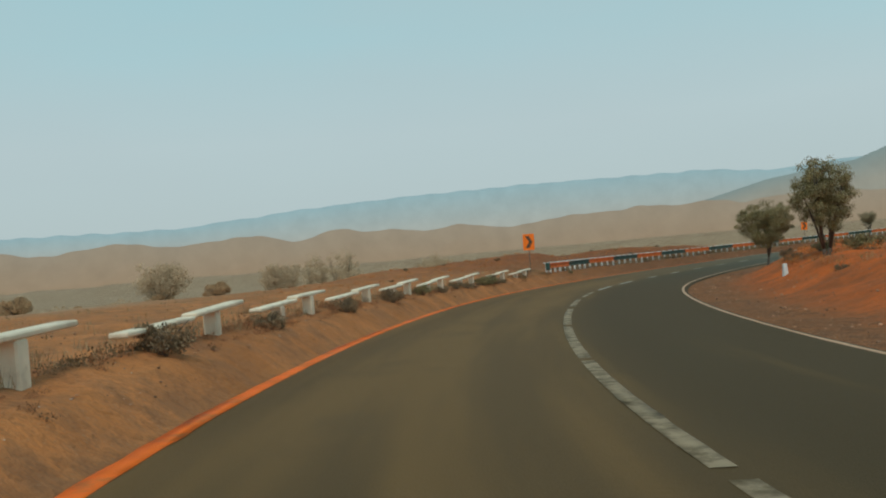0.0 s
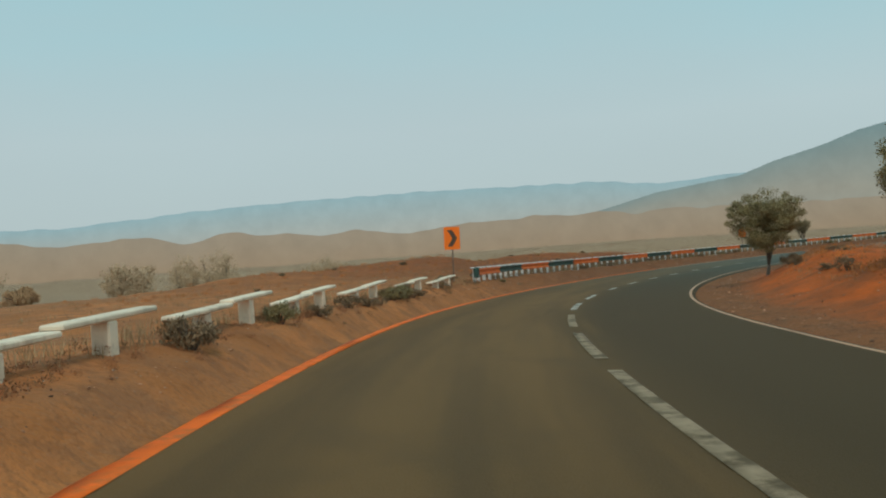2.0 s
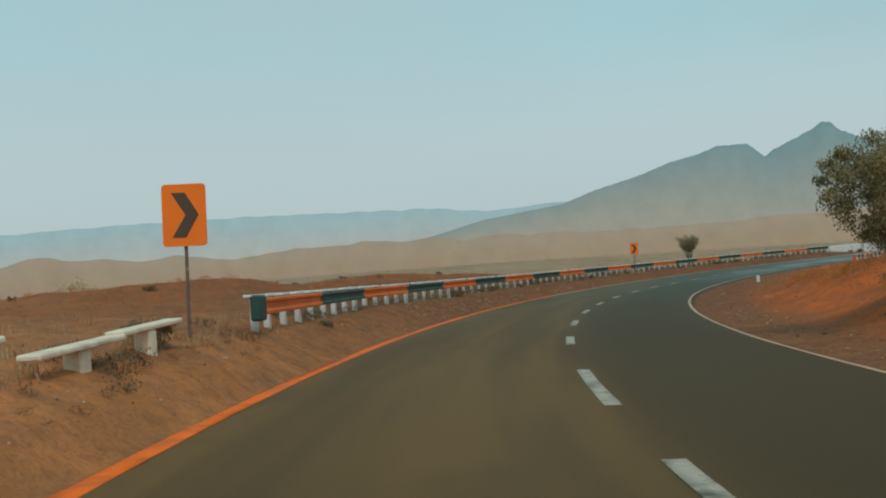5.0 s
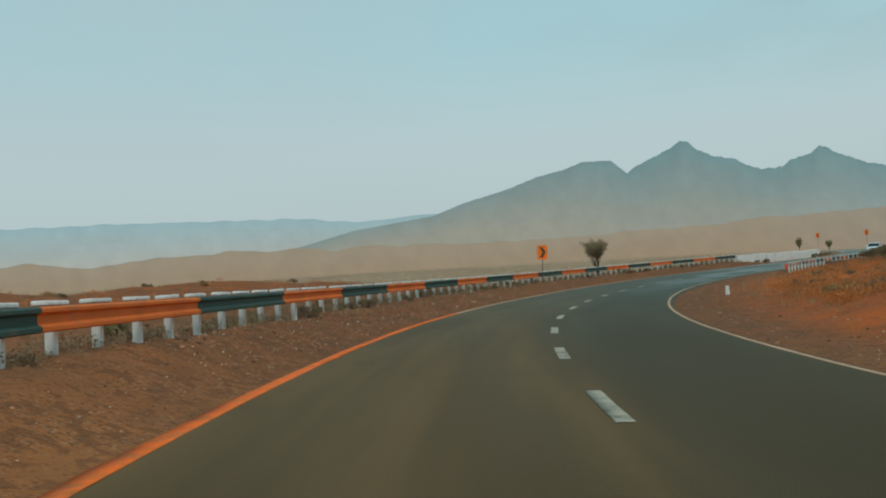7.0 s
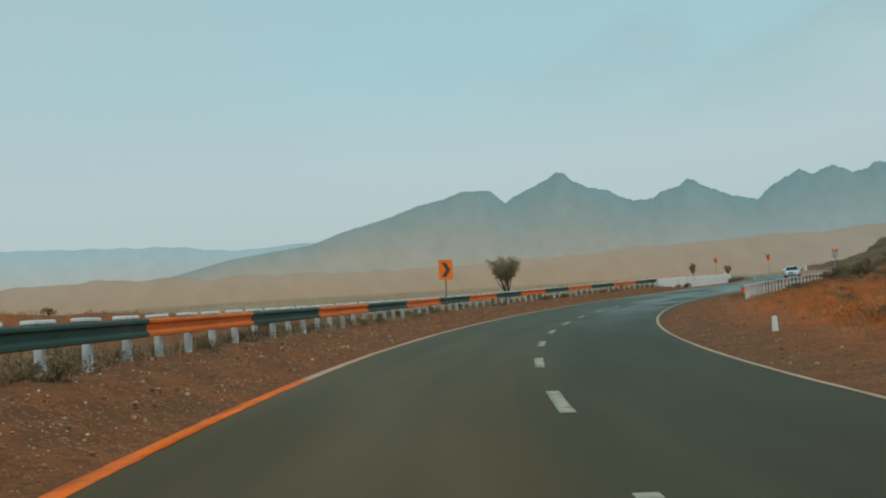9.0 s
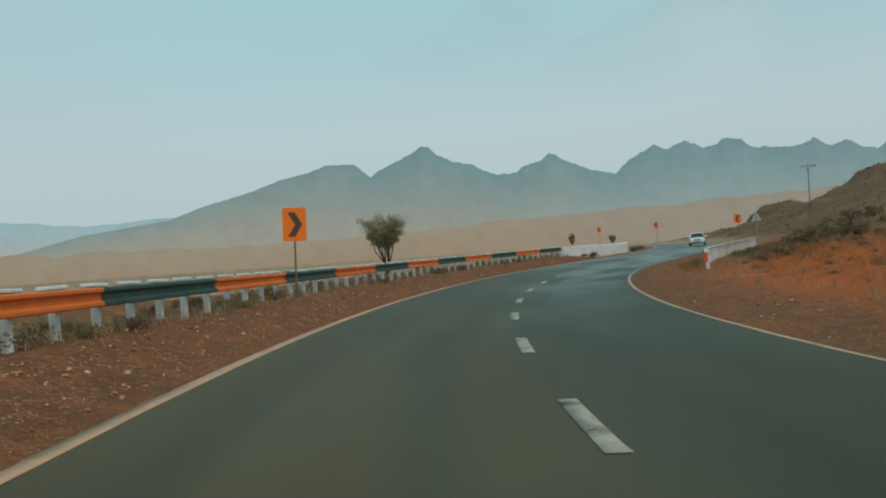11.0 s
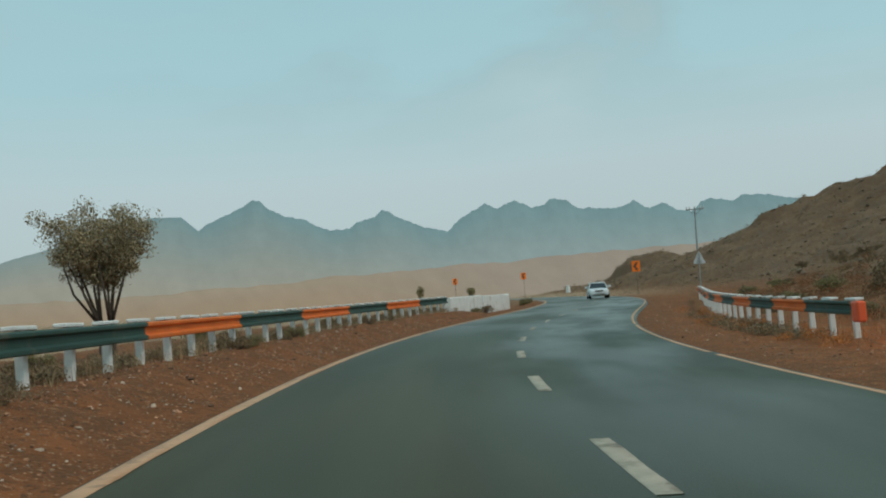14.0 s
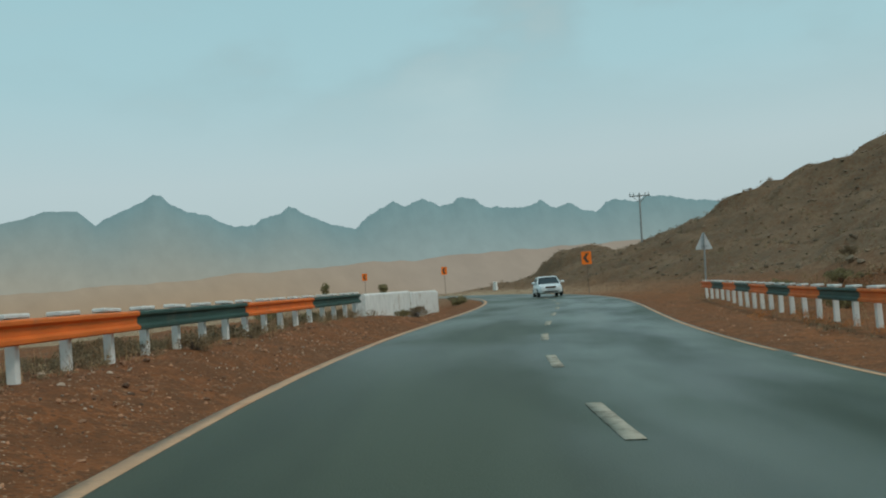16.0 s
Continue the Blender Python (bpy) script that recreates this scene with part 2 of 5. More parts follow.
def soil_material():
    """Rust-brown gravelly soil; 'red' turns it to orange laterite and 'rock' to dark scree with pale ledges; 'pale'
    paints haze into far land.
    """
    m = material("rust_brown_soil", (0.52, 0.188, 0.060), 0.95, 0.4, 0.7, 0.8, 16.0, spot=(0.33, 0.135, 0.056), spot_scale=1.4, spot_range=(0.42, 0.60), spec=0.12, bump_dist=0.05, dust_haze=0.06)
    nt, ln = m.node_tree.nodes, m.node_tree.links
    bsdf = nt["Principled BSDF"]
    base = bsdf.inputs["Base Color"].links[0].from_socket
    for key, a, b, sc in (("damp", (0.255, 0.088, 0.032), (0.16, 0.060, 0.024), 1.3), ("pale", (0.45, 0.315, 0.20), (0.38, 0.26, 0.16), 0.09), ("red", (0.60, 0.118, 0.017), (0.30, 0.078, 0.022), 0.6), ("rock", (0.128, 0.088, 0.056), (0.225, 0.142, 0.086), 0.45)):
        at = nt.new("ShaderNodeAttribute")
        at.attribute_name = key
        co = nt.new("ShaderNodeTexCoord")
        nz = nt.new("ShaderNodeTexNoise")
        nz.inputs["Scale"].default_value, nz.inputs["Detail"].default_value = sc, 8
        nz.inputs["Roughness"].default_value = 0.7
        ln.new(co.outputs["Object"], nz.inputs["Vector"])
        rg = nt.new("ShaderNodeMapRange")
        rg.inputs["From Min"].default_value, rg.inputs["From Max"].default_value = 0.4, 0.62
        ln.new(nz.outputs[0], rg.inputs[0])
        c2 = nt.new("ShaderNodeMix")
        c2.data_type = "RGBA"
        c2.inputs[6].default_value, c2.inputs[7].default_value = (*a, 1), (*b, 1)
        ln.new(rg.outputs[0], c2.inputs[0])
        mx = nt.new("ShaderNodeMix")
        mx.data_type = "RGBA"
        ln.new(at.outputs["Fac"], mx.inputs[0])
        ln.new(base, mx.inputs[6])
        ln.new(c2.outputs[2], mx.inputs[7])
        base = mx.outputs[2]
    # grit: pale and dark chips a few centimetres across, gathered in drifts
    co = nt.new("ShaderNodeTexCoord")
    drift = nt.new("ShaderNodeTexNoise")
    drift.inputs["Scale"].default_value, drift.inputs["Detail"].default_value = 1.1, 5
    ln.new(co.outputs["Object"], drift.inputs["Vector"])
    laterite = nt.new("ShaderNodeAttribute")
    laterite.attribute_name = "red"
    fewer = nt.new("ShaderNodeMapRange")
    fewer.inputs["To Min"].default_value, fewer.inputs["To Max"].default_value = 0.8, 0.2
    ln.new(laterite.outputs["Fac"], fewer.inputs[0])
    washed = nt.new("ShaderNodeAttribute")
    washed.attribute_name = "damp"
    bare = nt.new("ShaderNodeMapRange")
    bare.inputs["To Min"].default_value = 0.25
    ln.new(washed.outputs["Fac"], bare.inputs[0])
    gritty = nt.new("ShaderNodeMath")
    gritty.operation = "MULTIPLY"
    ln.new(fewer.outputs[0], gritty.inputs[0])
    ln.new(bare.outputs[0], gritty.inputs[1])
    for size, colour, lo in ((26.0, (0.42, 0.27, 0.17), 0.62), (19.0, (0.09, 0.042, 0.022), 0.56), (5.0, (0.14, 0.056, 0.024), 0.54)):
        chip = nt.new("ShaderNodeTexNoise")
        chip.inputs["Scale"].default_value, chip.inputs["Detail"].default_value = size, 2
        ln.new(co.outputs["Object"], chip.inputs["Vector"])
        both = nt.new("ShaderNodeMath")
        both.operation = "MULTIPLY_ADD"
        ln.new(drift.outputs[0], both.inputs[0])
        both.inputs[1].default_value = 0.28
        ln.new(chip.outputs[0], both.inputs[2])
        cut = nt.new("ShaderNodeMapRange")
        cut.inputs["From Min"].default_value, cut.inputs["From Max"].default_value = lo + 0.14, lo + 0.20
        ln.new(both.outputs[0], cut.inputs[0])
        ln.new(gritty.outputs[0], cut.inputs["To Max"])
        mx = nt.new("ShaderNodeMix")
        mx.data_type = "RGBA"
        mx.inputs[7].default_value = (*colour, 1)
        ln.new(cut.outputs[0], mx.inputs[0])
        ln.new(base, mx.inputs[6])
        base = mx.outputs[2]
    ln.new(base, bsdf.inputs["Base Color"])
    return m


def asphalt_material():
    """Old asphalt, dusty at first, damp along the far stretch, with standing water where 'pool' is high."""
    m = material("old_asphalt", (0.047, 0.028, 0.009), 0.85, 0.18, 45.0, 0.25, 60.0, spec=0.08, dust_haze=0.09)
    nt, ln = m.node_tree.nodes, m.node_tree.links
    bsdf = nt["Principled BSDF"]

    def attribute(key):
        n = nt.new("ShaderNodeAttribute")
        n.attribute_name = key
        return n.outputs["Fac"]

    def ranged(src, lo, hi, to_lo, to_hi, soft=False):
        n = nt.new("ShaderNodeMapRange")
        if soft:
            n.interpolation_type = "SMOOTHSTEP"
        for key, v in (("From Min", lo), ("From Max", hi), ("To Min", to_lo), ("To Max", to_hi)):
            n.inputs[key].default_value = v
        ln.new(src, n.inputs[0])
        return n.outputs[0]

    def math_node(op, a, b, c=None):
        n = nt.new("ShaderNodeMath")
        n.operation = op
        for slot, v in enumerate((a, b, c)):
            if v is None:
                continue
            if isinstance(v, (int, float)):
                n.inputs[slot].default_value = v
            else:
                ln.new(v, n.inputs[slot])
        return n.outputs[0]

    def blend(fac, a, b):
        n = nt.new("ShaderNodeMix")
        n.data_type = "RGBA"
        ln.new(fac, n.inputs[0])
        for slot, v in ((6, a), (7, b)):
            if isinstance(v, tuple):
                n.inputs[slot].default_value = (*v, 1)
            else:
                ln.new(v, n.inputs[slot])
        return n.outputs[2]

    def lane_noise(across, along_, detail, scale=1.0):
        c = nt.new("ShaderNodeCombineXYZ")
        ln.new(math_node("MULTIPLY", attribute("across"), across), c.inputs[0])
        ln.new(math_node("MULTIPLY", attribute("along"), along_), c.inputs[1])
        n = nt.new("ShaderNodeTexNoise")
        n.inputs["Scale"].default_value, n.inputs["Detail"].default_value = scale, detail
        ln.new(c.outputs[0], n.inputs["Vector"])
        return n.outputs[0]

    bsdf.inputs["Sheen Tint"].default_value = (1.0, 0.50, 0.20, 1)
    wet = attribute("wet")
    dry = bsdf.inputs["Base Color"].links[0].from_socket
    # brown dust drawn out along the lanes, less of it where tyres run
    swept = ranged(attribute("across"), -0.8, 0.9, 0.06, -0.20, True)
    drawn = math_node("ADD", math_node("MULTIPLY_ADD", attribute("tread"), -0.10, lane_noise(1.3, 0.07, 6)), swept)
    dusty = blend(ranged(drawn, 0.36, 0.62, 0.0, 0.8, True), dry, (0.130, 0.068, 0.020))
    stained = blend(ranged(lane_noise(0.7, 0.45, 7), 0.55, 0.72, 0.0, 0.6, True), dusty, (0.046, 0.029, 0.011))
    damp = blend(ranged(lane_noise(0.9, 0.10, 6), 0.35, 0.65, 0.0, 1.0, True), (0.023, 0.039, 0.022), (0.044, 0.064, 0.039))
    colour = blend(wet, stained, damp)
    ln.new(colour, bsdf.inputs["Base Color"])
    # brown grazing sheen on the dry stretch, in place of haze over the road
    ln.new(math_node("MULTIPLY", ranged(wet, 0.1, 0.8, 0.24, 0.05), ranged(attribute("across"), -0.8, 0.9, 1.0, 0.4, True)), bsdf.inputs["Sheen Weight"])
    # standing water between drier lanes
    film = math_node("MULTIPLY", attribute("pool"), ranged(lane_noise(0.5, 0.13, 3), 0.30, 0.66, 0.0, 1.0, True))
    damp_rough = math_node("MULTIPLY_ADD", wet, -0.32, 0.82)
    rough = math_node("MULTIPLY_ADD", film, -0.17, damp_rough)
    ln.new(rough, bsdf.inputs["Roughness"])
    ln.new(math_node("MULTIPLY_ADD", film, 0.50, 0.15), bsdf.inputs["Specular IOR Level"])
    return m


M_SOIL = soil_material()
M_ASPHALT = asphalt_material()


def backdrop_material(name, low, high, glow=0.78, pale=None, foot=None):
    """Far land with dusty haze painted into its glowing colour; 'up' runs from the foot to the crest."""
    m = bpy.data.materials.new(name)
    m.use_nodes = True
    nt, ln = m.node_tree.nodes, m.node_tree.links
    bsdf = nt["Principled BSDF"]
    at = nt.new("ShaderNodeAttribute")
    at.attribute_name = "up"
    co = nt.new("ShaderNodeTexCoord")
    nz = nt.new("ShaderNodeTexNoise")
    nz.inputs["Scale"].default_value, nz.inputs["Detail"].default_value = 0.006, 6
    ln.new(co.outputs["Object"], nz.inputs["Vector"])
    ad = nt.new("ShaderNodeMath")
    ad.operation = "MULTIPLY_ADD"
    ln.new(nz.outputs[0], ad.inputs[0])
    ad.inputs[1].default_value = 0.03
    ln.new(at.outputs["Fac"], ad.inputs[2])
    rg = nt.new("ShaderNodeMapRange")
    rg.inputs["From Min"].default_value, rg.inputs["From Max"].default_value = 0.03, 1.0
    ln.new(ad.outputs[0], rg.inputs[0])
    # air haze put into the colour: foot tone fading into crest tone
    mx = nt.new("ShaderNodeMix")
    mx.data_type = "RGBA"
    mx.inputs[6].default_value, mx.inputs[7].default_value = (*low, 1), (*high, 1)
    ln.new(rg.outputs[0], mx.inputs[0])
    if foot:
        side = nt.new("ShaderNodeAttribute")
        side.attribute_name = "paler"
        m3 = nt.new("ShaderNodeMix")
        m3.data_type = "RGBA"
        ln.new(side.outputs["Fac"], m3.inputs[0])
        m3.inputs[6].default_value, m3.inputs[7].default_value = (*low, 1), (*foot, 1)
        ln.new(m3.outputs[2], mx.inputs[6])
    # lighter painted haze takes over where 'paler' is high
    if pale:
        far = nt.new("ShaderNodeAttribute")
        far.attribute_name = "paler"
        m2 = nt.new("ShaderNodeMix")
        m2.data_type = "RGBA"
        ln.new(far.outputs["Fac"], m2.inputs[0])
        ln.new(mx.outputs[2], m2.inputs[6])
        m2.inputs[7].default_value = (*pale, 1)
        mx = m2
    # faint gullies and screes that run down the slopes
    sq = nt.new("ShaderNodeVectorMath")
    sq.operation = "NORMALIZE"
    ln.new(co.outputs["Object"], sq.inputs[0])
    gully = nt.new("ShaderNodeTexNoise")
    gully.inputs["Scale"].default_value, gully.inputs["Detail"].default_value = 55.0, 6
    gully.inputs["Roughness"].default_value = 0.6
    ln.new(sq.outputs[0], gully.inputs["Vector"])
    tone = nt.new("ShaderNodeMapRange")
    for key, v in (("From Min", 0.3), ("From Max", 0.7), ("To Min", 0.94), ("To Max", 1.05)):
        tone.inputs[key].default_value = v
    ln.new(gully.outputs[0], tone.inputs[0])
    worn = nt.new("ShaderNodeVectorMath")
    worn.operation = "SCALE"
    ln.new(mx.outputs[2], worn.inputs[0])
    ln.new(tone.outputs[0], worn.inputs["Scale"])
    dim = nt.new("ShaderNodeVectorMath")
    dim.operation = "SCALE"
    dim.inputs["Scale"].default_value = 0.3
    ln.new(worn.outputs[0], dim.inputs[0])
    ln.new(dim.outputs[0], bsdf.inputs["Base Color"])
    # emission replaces the light that haze scatters in front of the slopes
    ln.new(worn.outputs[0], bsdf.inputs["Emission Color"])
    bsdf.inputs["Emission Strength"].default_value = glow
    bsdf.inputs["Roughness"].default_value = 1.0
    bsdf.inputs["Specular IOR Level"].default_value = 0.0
    return m


M_MOUNT = backdrop_material("painted_haze_mountain", (0.300, 0.290, 0.240), (0.165, 0.262, 0.272), foot=(0.262, 0.318, 0.305))
M_RIDGE = backdrop_material("painted_haze_ridge", (0.385, 0.385, 0.34), (0.285, 0.41, 0.435))
M_PLAIN = backdrop_material("painted_haze_plain", (0.31, 0.21, 0.124), (0.305, 0.252, 0.185), pale=(0.285, 0.246, 0.198))


# ---- mesh helpers ----
def link_bm(name, bm, mat, smooth=False):
    me = bpy.data.meshes.new(name)
    bm.normal_update()
    if smooth:
        for f in bm.faces:
            f.smooth = True
    bm.to_mesh(me)
    bm.free()
    if mat:
        me.materials.append(mat)
    return new(name, me)


def part(name, bm, mat, parent, label="", smooth=False):
    ob = link_bm(name, bm, mat, smooth)
    ob.parent = parent
    if label:
        ob["label"] = label
    return ob


def shared(name, me, parent, m):
    ob = new(name, me)
    ob.parent = parent
    ob.matrix_basis = m
    return ob


def box(bm, sx, sy, sz, m=None, bevel=0.0):
    """A box whose base is centred on the origin of m, with bevelled edges."""
    r = bmesh.ops.create_cube(bm, size=1.0, matrix=Matrix.Translation((0, 0, sz / 2)) @ Matrix.Diagonal((sx, sy, sz, 1)))
    vs = r["verts"]
    if bevel:
        es = list({e for v in vs for e in v.link_edges})
        rb = bmesh.ops.bevel(bm, geom=es, offset=bevel, segments=1, affect="EDGES")
        vs = list({v for f in rb["faces"] for v in f.verts} | {v for v in vs if v.is_valid})
    if m is not None:
        bmesh.ops.transform(bm, matrix=m, verts=vs)
    return vs


def tube(bm, pts, radii, seg=8, cap=True):
    """A tapered tube along points."""
    rings = []
    for i, p in enumerate(pts):
        p = Vector(p)
        d = Vector(pts[min(i + 1, len(pts) - 1)]) - Vector(pts[max(i - 1, 0)])
        q = d.to_track_quat("Z", "Y")
        rings.append([bm.verts.new(p + q @ Vector((math.cos(a) * radii[i], math.sin(a) * radii[i], 0))) for a in (2 * math.pi * k / seg for k in range(seg))])
    for a, b in zip(rings, rings[1:]):
        for k in range(seg):
            bm.faces.new((a[k], a[(k + 1) % seg], b[(k + 1) % seg], b[k]))
    if cap:
        bm.faces.new(rings[-1])
        bm.faces.new(rings[0][::-1])


def prism(bm, outline, depth, m=None):
    """An outline in x, z, thickened along y from 0 to depth."""
    a = [bm.verts.new((x, 0, z)) for x, z in outline]
    b = [bm.verts.new((x, depth, z)) for x, z in outline]
    n = len(outline)
    bm.faces.new(a)
    bm.faces.new(b[::-1])
    for i in range(n):
        bm.faces.new((a[i], b[i], b[(i + 1) % n], a[(i + 1) % n]))
    if m is not None:
        bmesh.ops.transform(bm, matrix=m, verts=a + b)


# ---- the road's line: curvature by distance, height by distance ----
KS = np.arange(-15, 400, 12.5)
KV = [0.02402, 0.02402, 0.02692, 0.00988, 0.00658, 0.01121, 0.00854, 0.00732, 0.00856, 0.00755, 0.0073, 0.00717, 0.00859, 0.00752,
      -0.00057, -0.00695, -0.01015, -0.01152, -0.01227, -0.01269, -0.01284] + [-0.01285] * 4 + [-0.008] * 20
ZS = np.arange(-15, 400, 25.0)
ZV = [0.046, -0.389, -0.594, -0.783, -0.766, -0.581, -0.231, 0.221, 0.75, 1.342, 1.932, 2.419, 2.816, 3.155, 3.457, 3.74, 4.017]
BANK = -0.02976
LEFT, RIGHT = -3.465, 3.10
SG = np.arange(-15, 360, 0.625)
_k = np.interp(SG, KS, KV[:len(KS)])
_i0 = int(round(15 / 0.625))
PSI = np.cumsum(_k) * 0.625
PSI -= PSI[_i0]
CX, CY = np.cumsum(np.sin(PSI)) * 0.625, np.cumsum(np.cos(PSI)) * 0.625
CX, CY = CX - CX[_i0], CY - CY[_i0]
_m = np.gradient(ZV, ZS)


def profile(s):
    i = np.clip(np.searchsorted(ZS, s, side="right") - 1, 0, len(ZS) - 2)
    u = (s - ZS[i]) / 25.0
    z0, z1 = np.take(ZV, i), np.take(ZV, i + 1)
    return (2 * u**3 - 3 * u**2 + 1) * z0 + (u**3 - 2 * u**2 + u) * 25 * _m[i] + (-2 * u**3 + 3 * u**2) * z1 + (u**3 - u**2) * 25 * _m[i + 1]


CZ = profile(SG) - profile(np.array([0.0]))[0]


def on(s, o, dz=0.0):
    """World place at s along the road, o to the right of its centre line, dz above the road's plane."""
    p = np.interp(s, SG, PSI)
    return Vector((np.interp(s, SG, CX) + o * np.cos(p), np.interp(s, SG, CY) - o * np.sin(p), np.interp(s, SG, CZ) + BANK * max(-7, min(7, o)) + dz))


def heading(s):
    return float(np.interp(s, SG, PSI))


def along(s, o, dz=0.0, turn=0.0):
    """Pose with x along the road, y to its left, z up."""
    return Matrix.Translation(on(s, o, dz)) @ Matrix.Rotation(math.pi / 2 - heading(s) + turn, 4, "Z")


def nearest(x, y):
    S, O, Z = np.empty(x.shape), np.empty(x.shape), np.empty(x.shape)
    cx, cy, step = CX[::2], CY[::2], SG[::2]
    for a in range(0, x.size, 4000):
        xs, ys = x[a:a + 4000], y[a:a + 4000]
        j = ((xs[:, None] - cx) ** 2 + (ys[:, None] - cy) ** 2).argmin(1)
        dx, dy, p = xs - cx[j], ys - cy[j], PSI[::2][j]
        S[a:a + 4000] = step[j] + dx * np.sin(p) + dy * np.cos(p)
        O[a:a + 4000] = dx * np.cos(p) - dy * np.sin(p)
    return S, O, np.interp(S, SG, CZ)


def smooth(a, b, x):
    u = np.clip((x - a) / (b - a), 0, 1)
    return u * u * (3 - 2 * u)


def wavy(x, y, size, seed=0.0):
    """Cheap smooth bumps from a few crossed waves, about -1 to 1."""
    r = np.random.RandomState(int(seed * 17) + 5)
    t = np.zeros(x.shape)
    for k in range(7):
        a, f = r.uniform(0, 6.28), r.uniform(0.6, 1.9) * 6.28 / size
        t += np.sin((x * np.cos(a) + y * np.sin(a)) * f + r.uniform(0, 6.28))
    return t / 3.2


RIDGE = ((233, 91.2, 6.9), (221, 86, 7.2), (205, 79.5, 5.8), (190, 74, 7.4), (175, 68.4, 10.6), (174, 63, 11.8), (172, 58, 14.4), (168, 48, 18.5), (160, 34, 20), (145, 15, 20), (120, -5, 14))


def ridge_near(x, y):
    """Distance to the hill's crest line and the crest's height there."""
    best, height = np.full(x.shape, 1e9), np.zeros(x.shape)
    for (ax, ay, az), (bx, by, bz) in zip(RIDGE, RIDGE[1:]):
        u = np.clip(((x - ax) * (bx - ax) + (y - ay) * (by - ay)) / ((bx - ax) ** 2 + (by - ay) ** 2), 0, 1)
        d = np.hypot(x - ax - u * (bx - ax), y - ay - u * (by - ay))
        height = np.where(d < best, az + u * (bz - az), height)
        best = np.minimum(best, d)
    return best, height


def ground_height(x, y):
    """Height of the land, and how red, rocky, haze-paled or damp it is."""
    S, O, Z = nearest(x, y)
    L, R = -O, O
    h = Z + BANK * np.clip(O, -7, 7) - 0.045 - 0.03 * (1 - smooth(3.2, 4.2, np.abs(O)))
    rough = smooth(4.3, 7, np.abs(O))
    h += rough * (0.07 * wavy(x, y, 5.0, 1) + 0.03 * wavy(x, y, 2.2, 2))
    # the outer verge: a raised gravel shoulder, a low bank beyond, then the land falls to the valley
    h += ((0.40 * smooth(3.52, 4.3, L) + 0.09 * smooth(4.3, 4.6, L)) * (1 - smooth(50, 66, S)) + np.interp(S, (50, 60, 66, 80, 105, 150), (0.0, 0.50, 0.50, 0.44, 0.42, 0.40)) * smooth(3.6, 5.3, L)) * (1 - smooth(154, 164, S))
    h += 1.15 * np.exp(-((O + 15) / 4.5) ** 2) * smooth(52, 70, S) * (1 - smooth(100, 122, S)) * (1 + 0.2 * wavy(x, y, 16, 3))
    h -= 5.0 * smooth(9, 45, L) * smooth(50, 110, S) + 1.5 * smooth(20, 70, L)
    h -= 0.45 * smooth(4.6, 6.5, L) * smooth(158, 176, S) * (1 - smooth(200, 215, S))
    # the inner bank of red earth
    red = smooth(4.2, 6.0, R) * (1 - 0.65 * smooth(70, 95, S) - 0.35 * smooth(100, 145, S)) + 0.3 * np.exp(-((O + 14) / 4) ** 2) * smooth(52, 70, S) * (1 - smooth(100, 122, S))
    red += 0.9 * smooth(5.0, 7.4, R) * smooth(84, 100, S) * (1 - smooth(126, 142, S)) * (0.75 + 0.35 * wavy(x, y, 8, 26))
    red = np.clip(red, 0, 1)
    h += 1.0 * smooth(4.6, 8.5, R) * (1 - smooth(72, 92, S)) * smooth(8, 30, S) * (1 + 0.15 * wavy(x, y, 7, 4))
    h += 0.26 * smooth(5.8, 9.5, R) * smooth(80, 96, S) * (1 + 0.25 * wavy(x, y, 6, 5)) * (1 - smooth(122, 140, S))
    h += 0.14 * smooth(3.5, 5.5, R) * smooth(82, 92, S) * (1 - smooth(116, 128, S))
    h += 0.40 * np.exp(-((x - 33.5) ** 2 + (y - 47.9) ** 2) / 14.0) * smooth(4.4, 6.8, R)
    # the stony hill inside the bend
    d_ridge, top = ridge_near(x, y)
    d_foot = np.clip(R - 7.6, 0, None)
    frac = d_foot / (d_foot + d_ridge + 0.01)
    lump = 1 + 0.10 * wavy(x, y, 26, 7) + 0.05 * wavy(x, y, 9, 8)
    past = (x - 231) * 0.92 + (y - 90.3) * 0.39
    slope = (1 - smooth(-3, 6, past)) * (1 - smooth(188, 207, x) * smooth(2.5, 8, d_ridge)) * (top - 0.6) * frac ** 1.1 * np.where(frac > 0.9, 1 + (lump - 1) * 0.45, lump) * smooth(112, 136, S) * (1 - smooth(80, 160, d_ridge))
    h += slope * np.clip(1 - (Z - 0.6) * 0.12, 0.5, 1)
    rock = smooth(0.1, 1.3, slope) * smooth(122, 144, S)
    ledge = np.sin(slope * 2.6 + 0.12 * x - 0.2 * y + 1.5 * wavy(x, y, 14, 24))
    h += rock * (0.26 * wavy(x, y, 6, 9) + 0.14 * wavy(x, y, 3, 10) + 0.16 * np.clip(ledge * 2, -1, 1))
    # distant haze put into the soil colour, beyond the verge and up the road
    pale = np.clip(smooth(14, 40, L) + smooth(175, 225, S) * (1 - rock), 0, 1)
    damp = smooth(47, 80, S) * (1 - 0.1 * smooth(3, 5, R) * smooth(105, 130, S))
    damp = np.maximum(damp, 0.8 * smooth(2.4, 3.1, R) * (1 - smooth(6, 9, R)))
    return h, red, rock, pale, damp


def spread(lo, hi, step, far):
    core = np.arange(lo, hi + step, step)
    out, d = [], step
    p = 0.0
    while p < far:
        d *= 1.22
        p += d
        out.append(p)
    return np.concatenate([lo - np.array(out)[::-1], core, core[-1] + np.array(out)])


